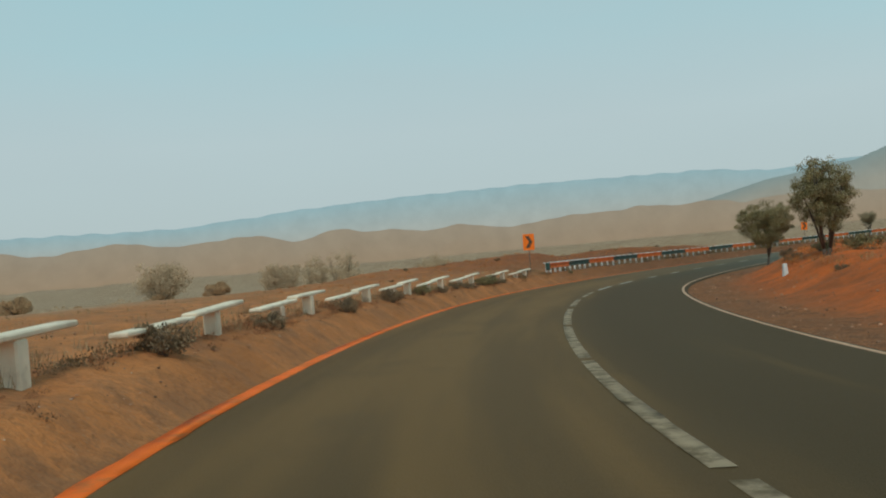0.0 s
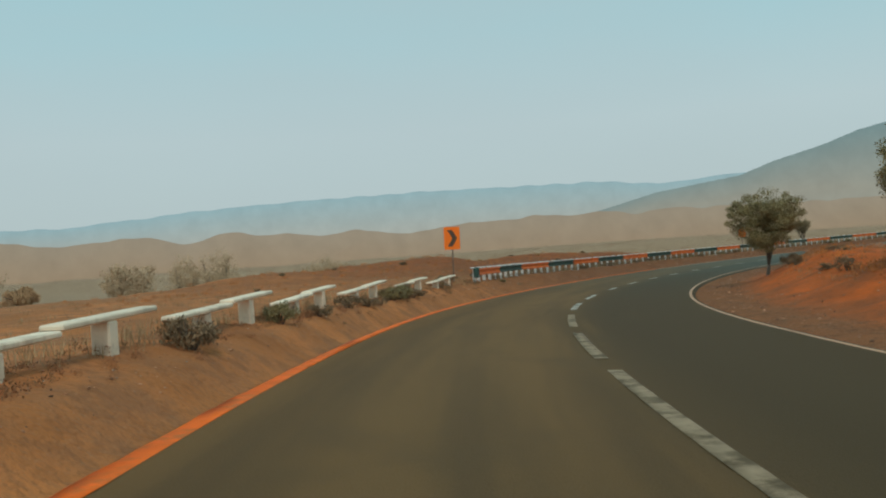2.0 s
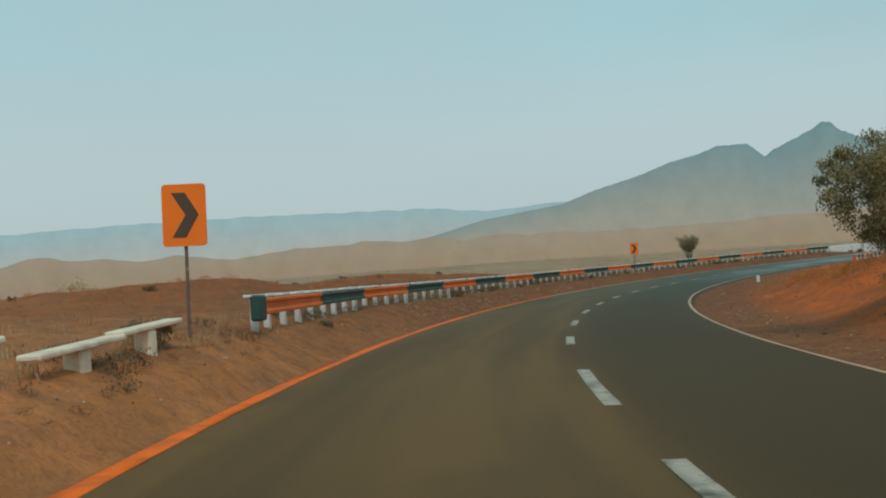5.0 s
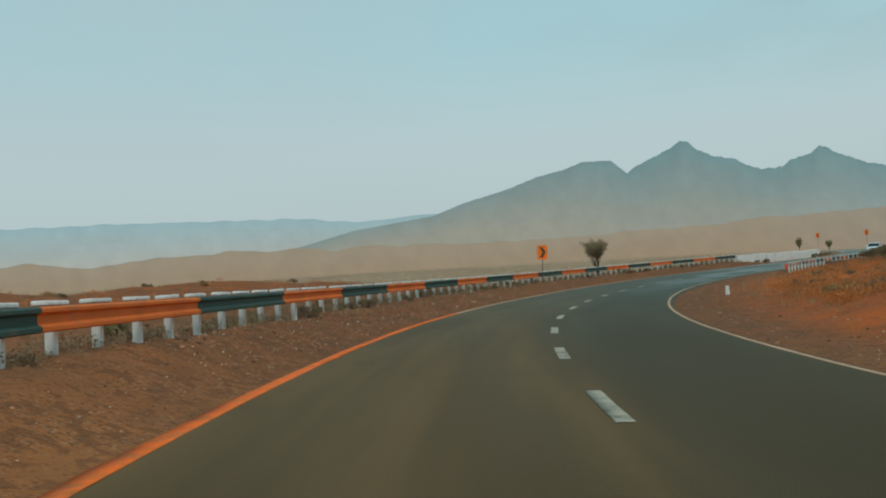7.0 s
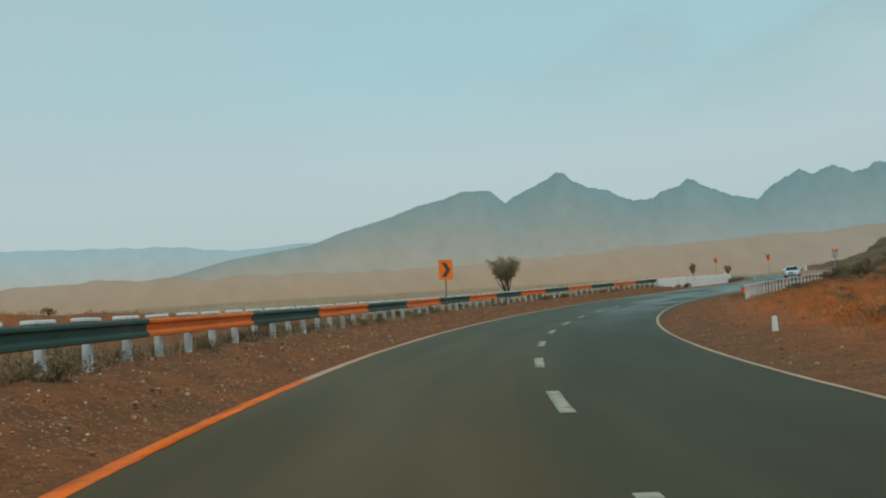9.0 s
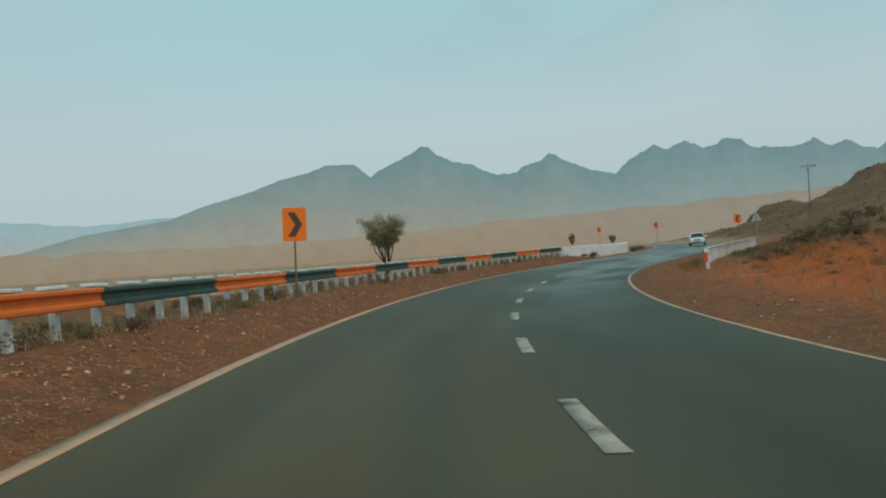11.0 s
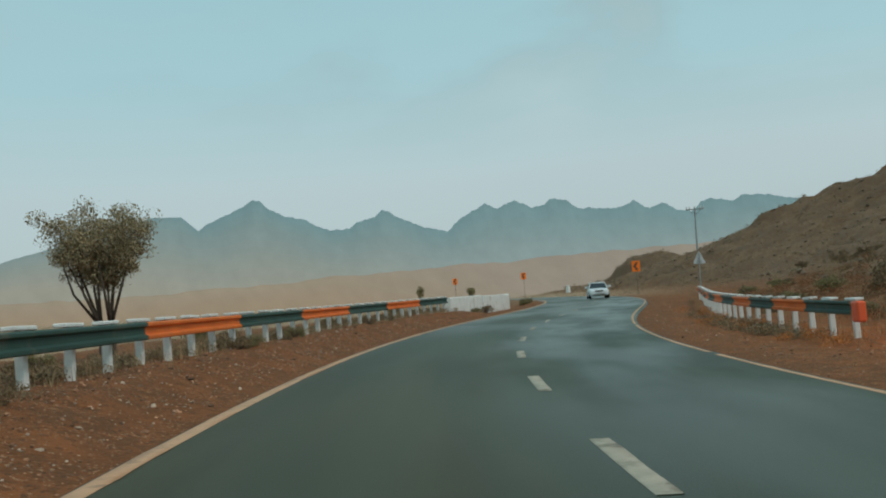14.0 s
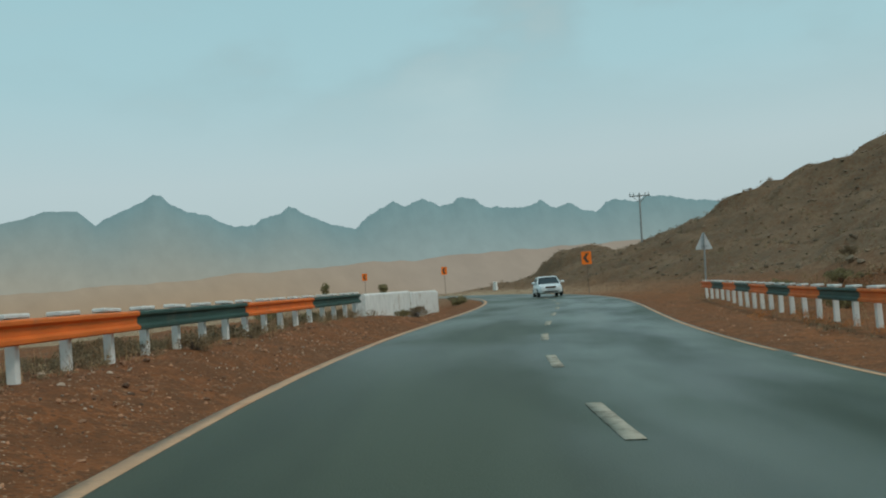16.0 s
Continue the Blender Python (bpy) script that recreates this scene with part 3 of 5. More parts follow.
def grid_mesh(name, X, Y, Z, mat, attrs=None):
    n, m = X.shape
    me = bpy.data.meshes.new(name)
    idx = np.arange(n * m).reshape(n, m)
    quads = np.stack([idx[:-1, :-1], idx[:-1, 1:], idx[1:, 1:], idx[1:, :-1]], -1).reshape(-1, 4)
    me.from_pydata(np.stack([X.ravel(), Y.ravel(), Z.ravel()], -1).tolist(), [], quads.tolist())
    for key, v in (attrs or {}).items():
        me.attributes.new(key, "FLOAT", "POINT").data.foreach_set("value", np.asarray(v, dtype=np.float32).ravel())
    me.polygons.foreach_set("use_smooth", [True] * len(me.polygons))
    me.materials.append(mat)
    me.update()
    return new(name, me)


gx, gy = spread(-30, 270, 1.1, 3500), spread(-20, 190, 1.1, 3500)
GX, GY = np.meshgrid(gx, gy)
gh, gred, grock, gpale, gdamp = ground_height(GX.ravel(), GY.ravel())
gS, gO, _ = nearest(GX.ravel(), GY.ravel())
gh = gh - 0.5 * (1 - smooth(7.5, 9.6, np.abs(gO))) * smooth(-15, -12, gS) * (1 - smooth(338, 342, gS))
ground = grid_mesh("ground", GX, GY, gh.reshape(GX.shape), M_SOIL, {"red": gred, "rock": grock, "pale": gpale, "damp": gdamp})
tagged(ground, "rust-brown gravelly desert soil with red banks and stony hill", "ground", kind="structure")


def verge(side):
    """The gravel verge beside the asphalt, in fine relief."""
    ss = np.arange(-14, 345, 0.45)
    oo = side * np.concatenate([np.linspace(3.0, 4.6, 15), np.linspace(4.75, 10.0, 28)])
    ps = np.interp(ss, SG, PSI)
    X = np.interp(ss, SG, CX)[:, None] + oo * np.cos(ps)[:, None]
    Y = np.interp(ss, SG, CY)[:, None] - oo * np.sin(ps)[:, None]
    hh, red, rock, pale, damp = ground_height(X.ravel(), Y.ravel())
    a = np.repeat(np.abs(oo)[None], len(ss), 0).ravel()
    hh = hh + smooth(3.7, 4.6, a) * (0.016 * wavy(X.ravel(), Y.ravel(), 0.9, 21) + 0.02 * wavy(X.ravel(), Y.ravel(), 1.7, 22)) - 0.35 * smooth(9.2, 10.0, a)
    H = hh.reshape(X.shape)
    f = slice(None, None, -side)
    return grid_mesh("verge", X[:, f], Y[:, f], H[:, f], M_SOIL, {k: v.reshape(X.shape)[:, f] for k, v in (("red", red), ("rock", rock), ("pale", pale), ("damp", damp))})


tagged(verge(-1), "rust-brown gravel shoulder rising to the barriers", "verge", kind="structure")
tagged(verge(1), "red and brown earth shoulder below the bank", "verge", kind="structure")


def ground_at(x, y):
    return float(ground_height(np.array([float(x)]), np.array([float(y)]))[0][0])


def strip(name, o0, o1, s0, s1, dz, mat, thick=0.0, step=1.25, cols=1, attr=None, skirt=0.002, ragged=0.0):
    """A ribbon that follows the road between two offsets."""
    n = max(2, int((s1 - s0) / step) + 1)
    ss = np.linspace(s0, s1, n)
    oo = np.linspace(o0, o1, cols + 1)
    P = np.array([[on(s, o, dz) for o in oo] for s in ss])
    if ragged:
        for c, k in ((0, 0.0), (cols, 7.0)):
            worn = ragged * (wavy(ss, ss * 0, 1.3, 33 + k) + 0.6 * wavy(ss, ss * 0, 4.5, 35 + k))
            P[:, c] = [on(s, oo[c] + w, dz) for s, w in zip(ss, worn)]
    if thick:
        lo = np.array([[on(s, o0 - skirt, dz - thick)] for s in ss])
        hi = np.array([[on(s, o1 + skirt, dz - thick)] for s in ss])
        P = np.concatenate([lo, P, hi], axis=1)
    at = {attr[0]: np.repeat(attr[1](ss)[:, None], P.shape[1], 1)} if attr else None
    if attr:
        oc = np.linspace(o0, o1, P.shape[1])
        path = sum(np.exp(-((oc - q) / 0.38) ** 2) for q in (-2.45, -0.95, 0.9, 2.3))
        at["tread"] = np.repeat(path[None], n, 0)[:, ::-1]
        at["across"] = np.repeat(oc[None], n, 0)[:, ::-1]
        at["along"] = np.repeat(ss[:, None], P.shape[1], 1)
        SS, OO = ss[:, None], oc[None]
        pool = smooth(96, 132, SS) * (0.06 + 0.94 * smooth(-1.4, 0.8, OO)) * (1 - 0.5 * smooth(2.2, 3.2, OO)) + 0.6 * smooth(136, 150, SS) * (1 - smooth(-1.6, 0.6, OO))
        at["pool"] = np.clip(pool, 0, 1)[:, ::-1]
    return grid_mesh(name, P[:, ::-1, 0], P[:, ::-1, 1], P[:, ::-1, 2], mat, at)


road = strip("road", LEFT - 0.10, RIGHT + 0.10, -14, 345, 0.0, M_ASPHALT, 0.12, 1.0, 30, ("wet", lambda s: 0.08 + 0.73 * smooth(42, 120, s) + 0.30 * smooth(118, 150, s)), 0.08)
tagged(road, "dark worn asphalt road, dusty then rain-wet, curving uphill", "road", kind="structure")

# painted lines on the road
edge_near = strip("edge_line", LEFT - 0.085, LEFT + 0.085, -14, 88, 0.006, M_LINE_O, 0.004, 0.35, ragged=0.016)
tagged(edge_near, "orange painted edge line along the asphalt", "road marking", kind="structure")
edge_far = strip("edge_line", LEFT - 0.08, LEFT + 0.08, 88, 345, 0.006, M_LINE_T, 0.004, 0.35, ragged=0.014)
tagged(edge_far, "dusty tan edge line along the asphalt", "road marking", kind="structure")
for a, b in ((-14, 128), (128.6, 141), (141.8, 345)):
    tagged(strip("edge_line", RIGHT - 0.04, RIGHT + 0.04, a, b, 0.006, M_LINE_T, 0.004, 0.35, ragged=0.010), "narrow dusty tan edge line beside the dirt verge", "road marking", kind="structure")
dash_ends = [(-8, 4.9), (5.3, 15.8), (16.1, 21.9), (22.2, 27.8), (28.2, 33.8), (35.0, 39.2), (40.7, 44.7), (46.8, 50.4), (52.9, 56.2)]
dash_ends += [(62.5 + 5.73 * k - 2.05, 62.5 + 5.73 * k) for k in range(0, 44)]
for a, b in dash_ends:
    d = strip("lane_dash", -0.075, 0.075, a, b, 0.006, M_LINE_D if b < 48 else M_LINE_W, 0.004, 0.25, ragged=0.007)
    tagged(d, "dusty worn centre line dash on the asphalt" if b < 48 else "worn white centre line dash on the asphalt", "road marking", group="centre line dashes", kind="structure")


# ---- far land ----
def range_mesh(name, az0, az1, crest, r_foot, r_top, foot, mat, rows=14, step=0.08, rugged=0.05, dust_haze=0.0):
    """A mountain range seen from the road: crest(az) gives the slope to its top."""
    az = np.arange(az0, az1, step)
    c = crest(az)
    v = np.linspace(0, 1, rows)
    A, V = np.meshgrid(az, v, indexing="ij")
    near = 18
    soft = np.convolve(np.r_[np.full(near, c[0]), c, np.full(near, c[-1])], np.full(2 * near + 1, 1 / (2 * near + 1)), "valid")
    soft = np.minimum(soft, c + 0.012)
    Cc = soft[:, None] + (c - soft)[:, None] * V ** 5
    Rr = r_foot + (r_top - r_foot) * V + 16 * V * (1 - V) * 4 * wavy(A * 40, V * 60, 90, 11)
    sharp = V ** 0.9 + rugged * V * (1 - V) * 4 * wavy(A * 40, V * 200, 70, 12)
    sharp = np.minimum(sharp, 0.45 + 0.55 * V)
    H = (foot + (Cc - foot) * sharp) * Rr
    a = np.radians(A)
    X, Y = Rr * np.sin(a), Rr * np.cos(a)
    back = np.stack([X[:, -1] * 1.08, Y[:, -1] * 1.08, np.full(len(az), -20.0)], -1)
    X, Y, H, U = np.c_[X, back[:, 0]], np.c_[Y, back[:, 1]], np.c_[H, back[:, 2]], np.c_[V, V[:, -1]]
    # painted foot haze reaches higher up the slopes at low azimuths
    U = U - dust_haze * (1 - smooth(47, 62, np.c_[A, A[:, -1]]))
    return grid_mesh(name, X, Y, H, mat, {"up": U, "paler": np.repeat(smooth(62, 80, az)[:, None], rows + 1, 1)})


PEAKS_AZ = (36, 43, 47.7, 49.6, 52.35, 54.1, 55.8, 56.8, 58.5, 59.4, 60.0, 61.0, 62.0, 62.5, 63.0, 63.5, 64.2, 65.5, 66.2, 67.0, 68.1, 68.5, 69.6, 70.05, 70.5, 71.1, 72.4, 73.85, 74.3, 75.2,
            75.7, 76.2, 76.9, 77.3, 77.95, 78.95, 79.7, 80.0, 80.95, 81.3, 81.8, 82.3, 83.5, 84.3, 84.9, 85.5, 86.0, 86.5, 87.2, 88.1, 88.7, 89.2, 90.5, 91.1, 92.3, 93.6, 96, 100, 110)
PEAKS_TAN = (0.03, 0.060, 0.0705, 0.082, 0.094, 0.1045, 0.1104, 0.1165, 0.116, 0.101, 0.1085, 0.1155, 0.124, 0.129, 0.1285, 0.119, 0.112, 0.1065, 0.0995, 0.0935, 0.0945, 0.1005, 0.105, 0.1118, 0.108, 0.102, 0.091, 0.084, 0.0917, 0.102,
             0.105, 0.1105, 0.1035, 0.107, 0.1108, 0.102, 0.1042, 0.1088, 0.1073, 0.1005, 0.0965, 0.097, 0.0935, 0.0945, 0.1, 0.092, 0.091, 0.095, 0.088, 0.0815, 0.0917, 0.0937, 0.0905, 0.0943, 0.0918, 0.0865, 0.08, 0.075, 0.06)


def crest_main(az):
    return np.interp(az, PEAKS_AZ, PEAKS_TAN) + 0.0006 * wavy(az, az * 0, 0.9, 13) * smooth(56, 64, az) + 0.0006 * wavy(az, az * 0, 0.4, 14) * (0.35 + 0.65 * smooth(58, 66, az))


def crest_ridge(az):
    return np.interp(az, (-60, 8, 16, 22, 29, 35, 40, 43, 48, 62), (0.055, 0.058, 0.070, 0.0755, 0.078, 0.0765, 0.0755, 0.069, 0.0735, 0.07)) + 0.0008 * wavy(az, az * 0, 2.0, 16)


def crest_plain(az):
    return np.interp(az, (0, 16, 28, 33, 46, 52, 60, 70, 80, 120), (0.042, 0.043, 0.037, 0.043, 0.042, 0.038, 0.041, 0.046, 0.049, 0.051)) + (0.0008 + 0.0022 * (1 - smooth(38, 52, az))) * wavy(az, az * 0, 6, 17) + 0.0007 * wavy(az, az * 0, 1.5, 18)


tagged(range_mesh("mountain_range", 36, 118, crest_main, 1900, 3120, 0.03, M_MOUNT, dust_haze=0.38, rugged=0.012), "jagged mountain range on the skyline with blue-grey haze painted in", "backdrop", kind="structure")
tagged(range_mesh("far_ridge", -60, 62, crest_ridge, 3150, 3600, 0.03, M_RIDGE, rugged=0.012), "long flat-topped ridge with pale blue haze painted in", "backdrop", kind="structure")
tagged(range_mesh("far_plain", -70, 125, crest_plain, 330, 1700, -0.02, M_PLAIN, rugged=0.03, rows=20), "tan plain rising towards the mountains with haze painted in", "backdrop", kind="structure")


# ---- roadside barriers ----
def rail_offset(s):
    return float(np.interp(s, [57, 68, 80, 150, 156], [-4.6, -5.45, -5.6, -5.58, -5.56]))


W_PROFILE = [(0.00, 0.02), (0.015, 0.0), (0.055, 0.0), (0.085, 0.05), (0.17, 0.05), (0.20, 0.0), (0.235, 0.0), (0.255, 0.02), (0.255, 0.03),
             (0.235, 0.012), (0.20, 0.012), (0.17, 0.062), (0.085, 0.062), (0.055, 0.012), (0.015, 0.012), (0.00, 0.03)]


def guard_rail(s0, s1, offset, side, base, foot, label, group, first=0, pitch=1.18, panel=4.98, first_post=None):
    """Ribbed steel panels on white posts. side: +1 when the road lies to the right of it."""
    rail = new("guard_rail")
    rail.matrix_world = along(s0, offset(s0))
    inv = rail.matrix_world.inverted()
    n = int(round((s1 - s0) / panel))
    for i in range(n):
        a, b = s0 + (s1 - s0) * i / n, s0 + (s1 - s0) * (i + 1) / n
        bm = bmesh.new()
        rings = []
        for s in np.linspace(a + 0.004, b - 0.004, 6):
            ring = []
            for z, d in W_PROFILE:
                q = on(s, offset(s) + side * (0.10 + 0.087 - d), 0)
                q.z += base + z
                ring.append(bm.verts.new(inv @ q))
            rings.append(ring)
        k = len(W_PROFILE)
        for ra, rb in zip(rings, rings[1:]):
            for j in range(k):
                bm.faces.new((ra[j], ra[(j + 1) % k], rb[(j + 1) % k], rb[j]))
        bm.faces.new(rings[0][::-1])
        bm.faces.new(rings[-1])
        bmesh.ops.recalc_face_normals(bm, faces=bm.faces)
        green = (i + first) % 2 == 0
        part("rail_panel", bm, M_GREEN if green else M_ORANGE, rail, "dark green ribbed rail panel" if green else "orange ribbed rail panel")
    bm = bmesh.new()
    box(bm, 0.095, 0.11, base + 0.255 + 0.3 - foot, Matrix.Translation((0, 0, foot - 0.3)), 0.012)
    post_me = link_bm("post", bm, M_WHITE)
    bm = bmesh.new()
    box(bm, 0.52, 0.17, 0.052, None, 0.012)
    cap_me = link_bm("post_cap", bm, M_WHITE)
    m = int((s1 - s0) / pitch)
    posts = [s0 + 0.25 + (s1 - s0 - 0.5) * i / m for i in range(m + 1)]
    if first_post:
        posts = [s0 + 0.12] + [first_post + pitch * i for i in range(int((s1 - first_post) / pitch) + 1)]
    for s in posts:
        lean = Matrix.Rotation(random.uniform(-0.02, 0.02), 4, "X") @ Matrix.Rotation(random.uniform(-0.02, 0.02), 4, "Y")
        at = inv @ along(s, offset(s)) @ lean
        p = shared("post", post_me.data, rail, at)
        shared("post_cap", cap_me.data, p, Matrix.Translation((0, 0, base + 0.255)))
    bpy.data.objects.remove(post_me)
    bpy.data.objects.remove(cap_me)
    tagged(rail, label, "guard rail", group=group)
    return rail


left_rail = guard_rail(58.2, 155.05, rail_offset, 1, 0.735, 0.2, "orange and dark green steel guard rail on white posts", "guard rails", first=1, panel=4.84, pitch=1.1535, first_post=59.2)
right_rail = guard_rail(130.2, 169.0, lambda s: 6.2 - 0.1 * math.sin((s - 130) / 12), -1, 0.445, 0.0, "orange and green guard rail on white posts below the hill", "guard rails", first=0, panel=2.7, pitch=1.3)


def rail_end(rail, s, o, base, mat, label, turn=0.0):
    bm = bmesh.new()
    box(bm, 0.30, 0.17, 0.38, rail.matrix_world.inverted() @ along(s, o, base - 0.06, turn), 0.03)
    part("end_terminal", bm, mat, rail, label)


rail_end(left_rail, 57.95, -4.5, 0.72, M_GREEN, "dark green boxed rail end")
rail_end(right_rail, 129.95, 6.1, 0.38, M_REDCAP, "bright orange boxed rail end")


def parapet_unit(s, length, o=-4.6):
    """One low concrete railing bay: two thin coping slabs, each on a squat pier."""
    unit = new("concrete_railing")
    unit.matrix_world = along(s + length / 2, o, random.uniform(-0.02, 0.02)) @ Matrix.Rotation(radians(-1.5), 4, "Y")
    for side in (-1, 1):
        half = length / 2 - 0.03
        bm = bmesh.new()
        tilt = Matrix.Rotation(radians(random.uniform(-0.6, 0.6)), 4, "Y")
        box(bm, half - 0.02, 0.20, 0.055, Matrix.Translation((side * half / 2, random.uniform(-0.03, 0.03), 0.70 + 0.018 * side)) @ tilt, 0.014)
        part("coping", bm, M_CONC, unit)
        bm = bmesh.new()
        box(bm, 0.21, 0.17, 0.60 + 0.018 * side, Matrix.Translation((side * length * 0.23, 0, 0.10)), 0.018)
        part("pier", bm, M_CONC, unit)
    tagged(unit, "low dusty white concrete railing bay on two piers", "railing", group="concrete railing bays")
    return unit


for s, length in ((5.5, 4.1), (10.3, 4.1), (15.1, 4.1), (19.8, 4.1), (24.6, 4.2), (29.1, 4.4), (33.8, 4.1), (38.1, 4.2), (42.75, 4.1), (48.1, 3.4), (51.7, 3.5)):
    parapet_unit(s, length)


def white_wall():
    wall = new("parapet_wall")
    wall.matrix_world = Matrix.Translation(on(156.5, -5.6))
    inv = wall.matrix_world.inverted()
    tops = ((155.4, 163.0, 1.50, 1.62), (163.3, 176.0, 1.58, 1.74), (176.0, 186.0, 1.70, 1.86), (186.0, 194.8, 1.92, 1.99))
    for a, b, z0, z1 in tops:
        bm = bmesh.new()
        n = 6
        ring0 = []
        for i in range(n + 1):
            s = a + (b - a) * i / n
            z = z0 + (z1 - z0) * i / n
            rr = []
            for o, zz in ((-5.75, -1.2), (-5.35, -1.2), (-5.35, z - 0.04), (-5.39, z), (-5.71, z), (-5.75, z - 0.04)):
                q = on(s, o - 0.9 * smooth(158, 190, s))
                q.z = zz
                rr.append(bm.verts.new(inv @ q))
            ring0.append(rr)
        for ra, rb in zip(ring0, ring0[1:]):
            for j in range(6):
                bm.faces.new((ra[j], rb[j], rb[(j + 1) % 6], ra[(j + 1) % 6]))
        bm.faces.new(ring0[0])
        bm.faces.new(ring0[-1][::-1])
        bmesh.ops.recalc_face_normals(bm, faces=bm.faces)
        part("wall_bay", bm, M_WHITE, wall)
    tagged(wall, "whitewashed masonry parapet wall beside the wet road", "wall")


white_wall()


# ---- signs and poles ----
def rounded(w, h, r, n=4):
    pts = []
    for cx, cz, a0 in ((w / 2 - r, h / 2 - r, 0), (-w / 2 + r, h / 2 - r, 90), (-w / 2 + r, -h / 2 + r, 180), (w / 2 - r, -h / 2 + r, 270)):
        for k in range(n + 1):
            a = radians(a0 + 90 * k / n)
            pts.append((cx + r * math.cos(a), cz + r * math.sin(a)))
    return pts


def chevron_sign(x, y, z, face, w=0.56, h=0.80, way=1, lean=0.0, label=""):
    """Orange plate with a dark chevron on a thin post. face: azimuth from which it is read."""
    g = ground_at(x, y)
    sign = new("chevron_sign")
    sign.matrix_world = Matrix.Translation((x, y, g)) @ Matrix.Rotation(radians(180 - face), 4, "Z") @ Matrix.Rotation(radians(lean), 4, "Y")
    c = z - g
    bm = bmesh.new()
    tube(bm, [(0, 0.05, -0.3), (0, 0.05, c + h * 0.42)], [0.023, 0.023], 8)
    part("post", bm, M_RUSTY, sign)
    bm = bmesh.new()
    prism(bm, rounded(w, h, 0.05), 0.02, Matrix.Translation((0, 0, c)))
    bmesh.ops.recalc_face_normals(bm, faces=bm.faces)
    plate = part("plate", bm, M_SIGN, sign)
    bm = bmesh.new()
    k = w / 0.6 * way
    q = h / 0.83
    prism(bm, [(x * k, z * q) for x, z in ((-0.17, 0.30), (0.02, 0.30), (0.20, 0.0), (0.02, -0.30), (-0.17, -0.30), (0.02, 0.0))], 0.004, Matrix.Translation((0, -0.0045, c)))
    bmesh.ops.recalc_face_normals(bm, faces=bm.faces)
    part("chevron", bm, M_BLACK, plate, "dark chevron arrow")
    for dz in (-0.25, 0.25):
        bm = bmesh.new()
        box(bm, 0.12, 0.05, 0.04, Matrix.Translation((0, 0.045, c + dz * q)), 0.005)
        part("bracket", bm, M_STEEL, sign)
    tagged(sign, label or "orange chevron road sign on a thin steel post", "road sign", group="chevron signs")
    return sign


chevron_sign(22.54, 52.14, 1.72, 218, label="orange chevron sign on a thin post at the railing's end", lean=1.0)
chevron_sign(70.58, 82.50, 1.95, 236, label="orange chevron sign on a thin post before the guard rail", lean=2.3)
chevron_sign(158.1, 85.2, 3.61, 265, 0.72, 0.95, -1, label="large orange chevron sign below the dark hillock")
chevron_sign(188.3, 101.1, 4.61, 258, 0.62, 0.85, -1)
chevron_sign(198.3, 112.6, 4.99, 256, 0.62, 0.85, -1)


def triangle_sign(x, y, top, face):
    g = ground_at(x, y)
    sign = new("triangle_sign")
    sign.matrix_world = Matrix.Translation((x, y, g)) @ Matrix.Rotation(radians(180 - face), 4, "Z") @ Matrix.Rotation(radians(2.3), 4, "Y")
    c = top - g
    bm = bmesh.new()
    tube(bm, [(0, -0.04, -0.3), (0, -0.04, c - 0.02)], [0.035, 0.035], 8)
    part("post", bm, M_STEEL, sign)
    bm = bmesh.new()
    prism(bm, [(-0.36, c - 0.68), (-0.32, c - 0.72), (0.32, c - 0.72), (0.36, c - 0.68), (0.03, c), (-0.03, c)], 0.02)
    bmesh.ops.recalc_face_normals(bm, faces=bm.faces)
    part("plate", bm, M_GREYPLATE, sign)
    for dz in (0.2, 0.6):
        bm = bmesh.new()
        box(bm, 0.3 if dz > 0.4 else 0.14, 0.03, 0.035, Matrix.Translation((0, -0.018, c - dz)), 0.004)
        part("bracket", bm, M_STEEL, sign)
    tagged(sign, "pale grey triangular road sign seen from its back", "road sign")


triangle_sign(129.9, 79.7, 3.23, 262)


def utility_pole(x, y, top, turn):
    g = ground_at(x, y)
    pole = new("utility_pole")
    pole.matrix_world = Matrix.Translation((x, y, g)) @ Matrix.Rotation(radians(turn), 4, "Z") @ Matrix.Rotation(radians(-1.6), 4, "Y")
    c = top - g
    bm = bmesh.new()
    tube(bm, [(0, 0, -0.5), (0, 0, c)], [0.12, 0.08], 10)
    part("pole", bm, M_POLE, pole)
    bm = bmesh.new()
    box(bm, 2.1, 0.12, 0.12, Matrix.Translation((0, -0.14, c - 0.35)), 0.01)
    part("cross_arm", bm, M_POLE, pole)
    for s in (-1, 1):
        bm = bmesh.new()
        tube(bm, [(0, -0.14, c - 1.0), (s * 0.7, -0.14, c - 0.33)], [0.03, 0.03], 6)
        part("brace", bm, M_STEEL, pole)
    for ix in (-0.95, -0.6, 0.6, 0.95):
        bm = bmesh.new()
        tube(bm, [(ix, -0.14, c - 0.25), (ix, -0.14, c - 0.1), (ix, -0.14, c - 0.02), (ix, -0.14, c + 0.08)], [0.03, 0.09, 0.06, 0.03], 8)
        part("insulator", bm, M_GREYPLATE, pole, "pale ceramic insulator")
    tagged(pole, "tall grey timber utility pole with a cross arm", "utility pole")


utility_pole(187.8, 80.0, 11.0, 84)


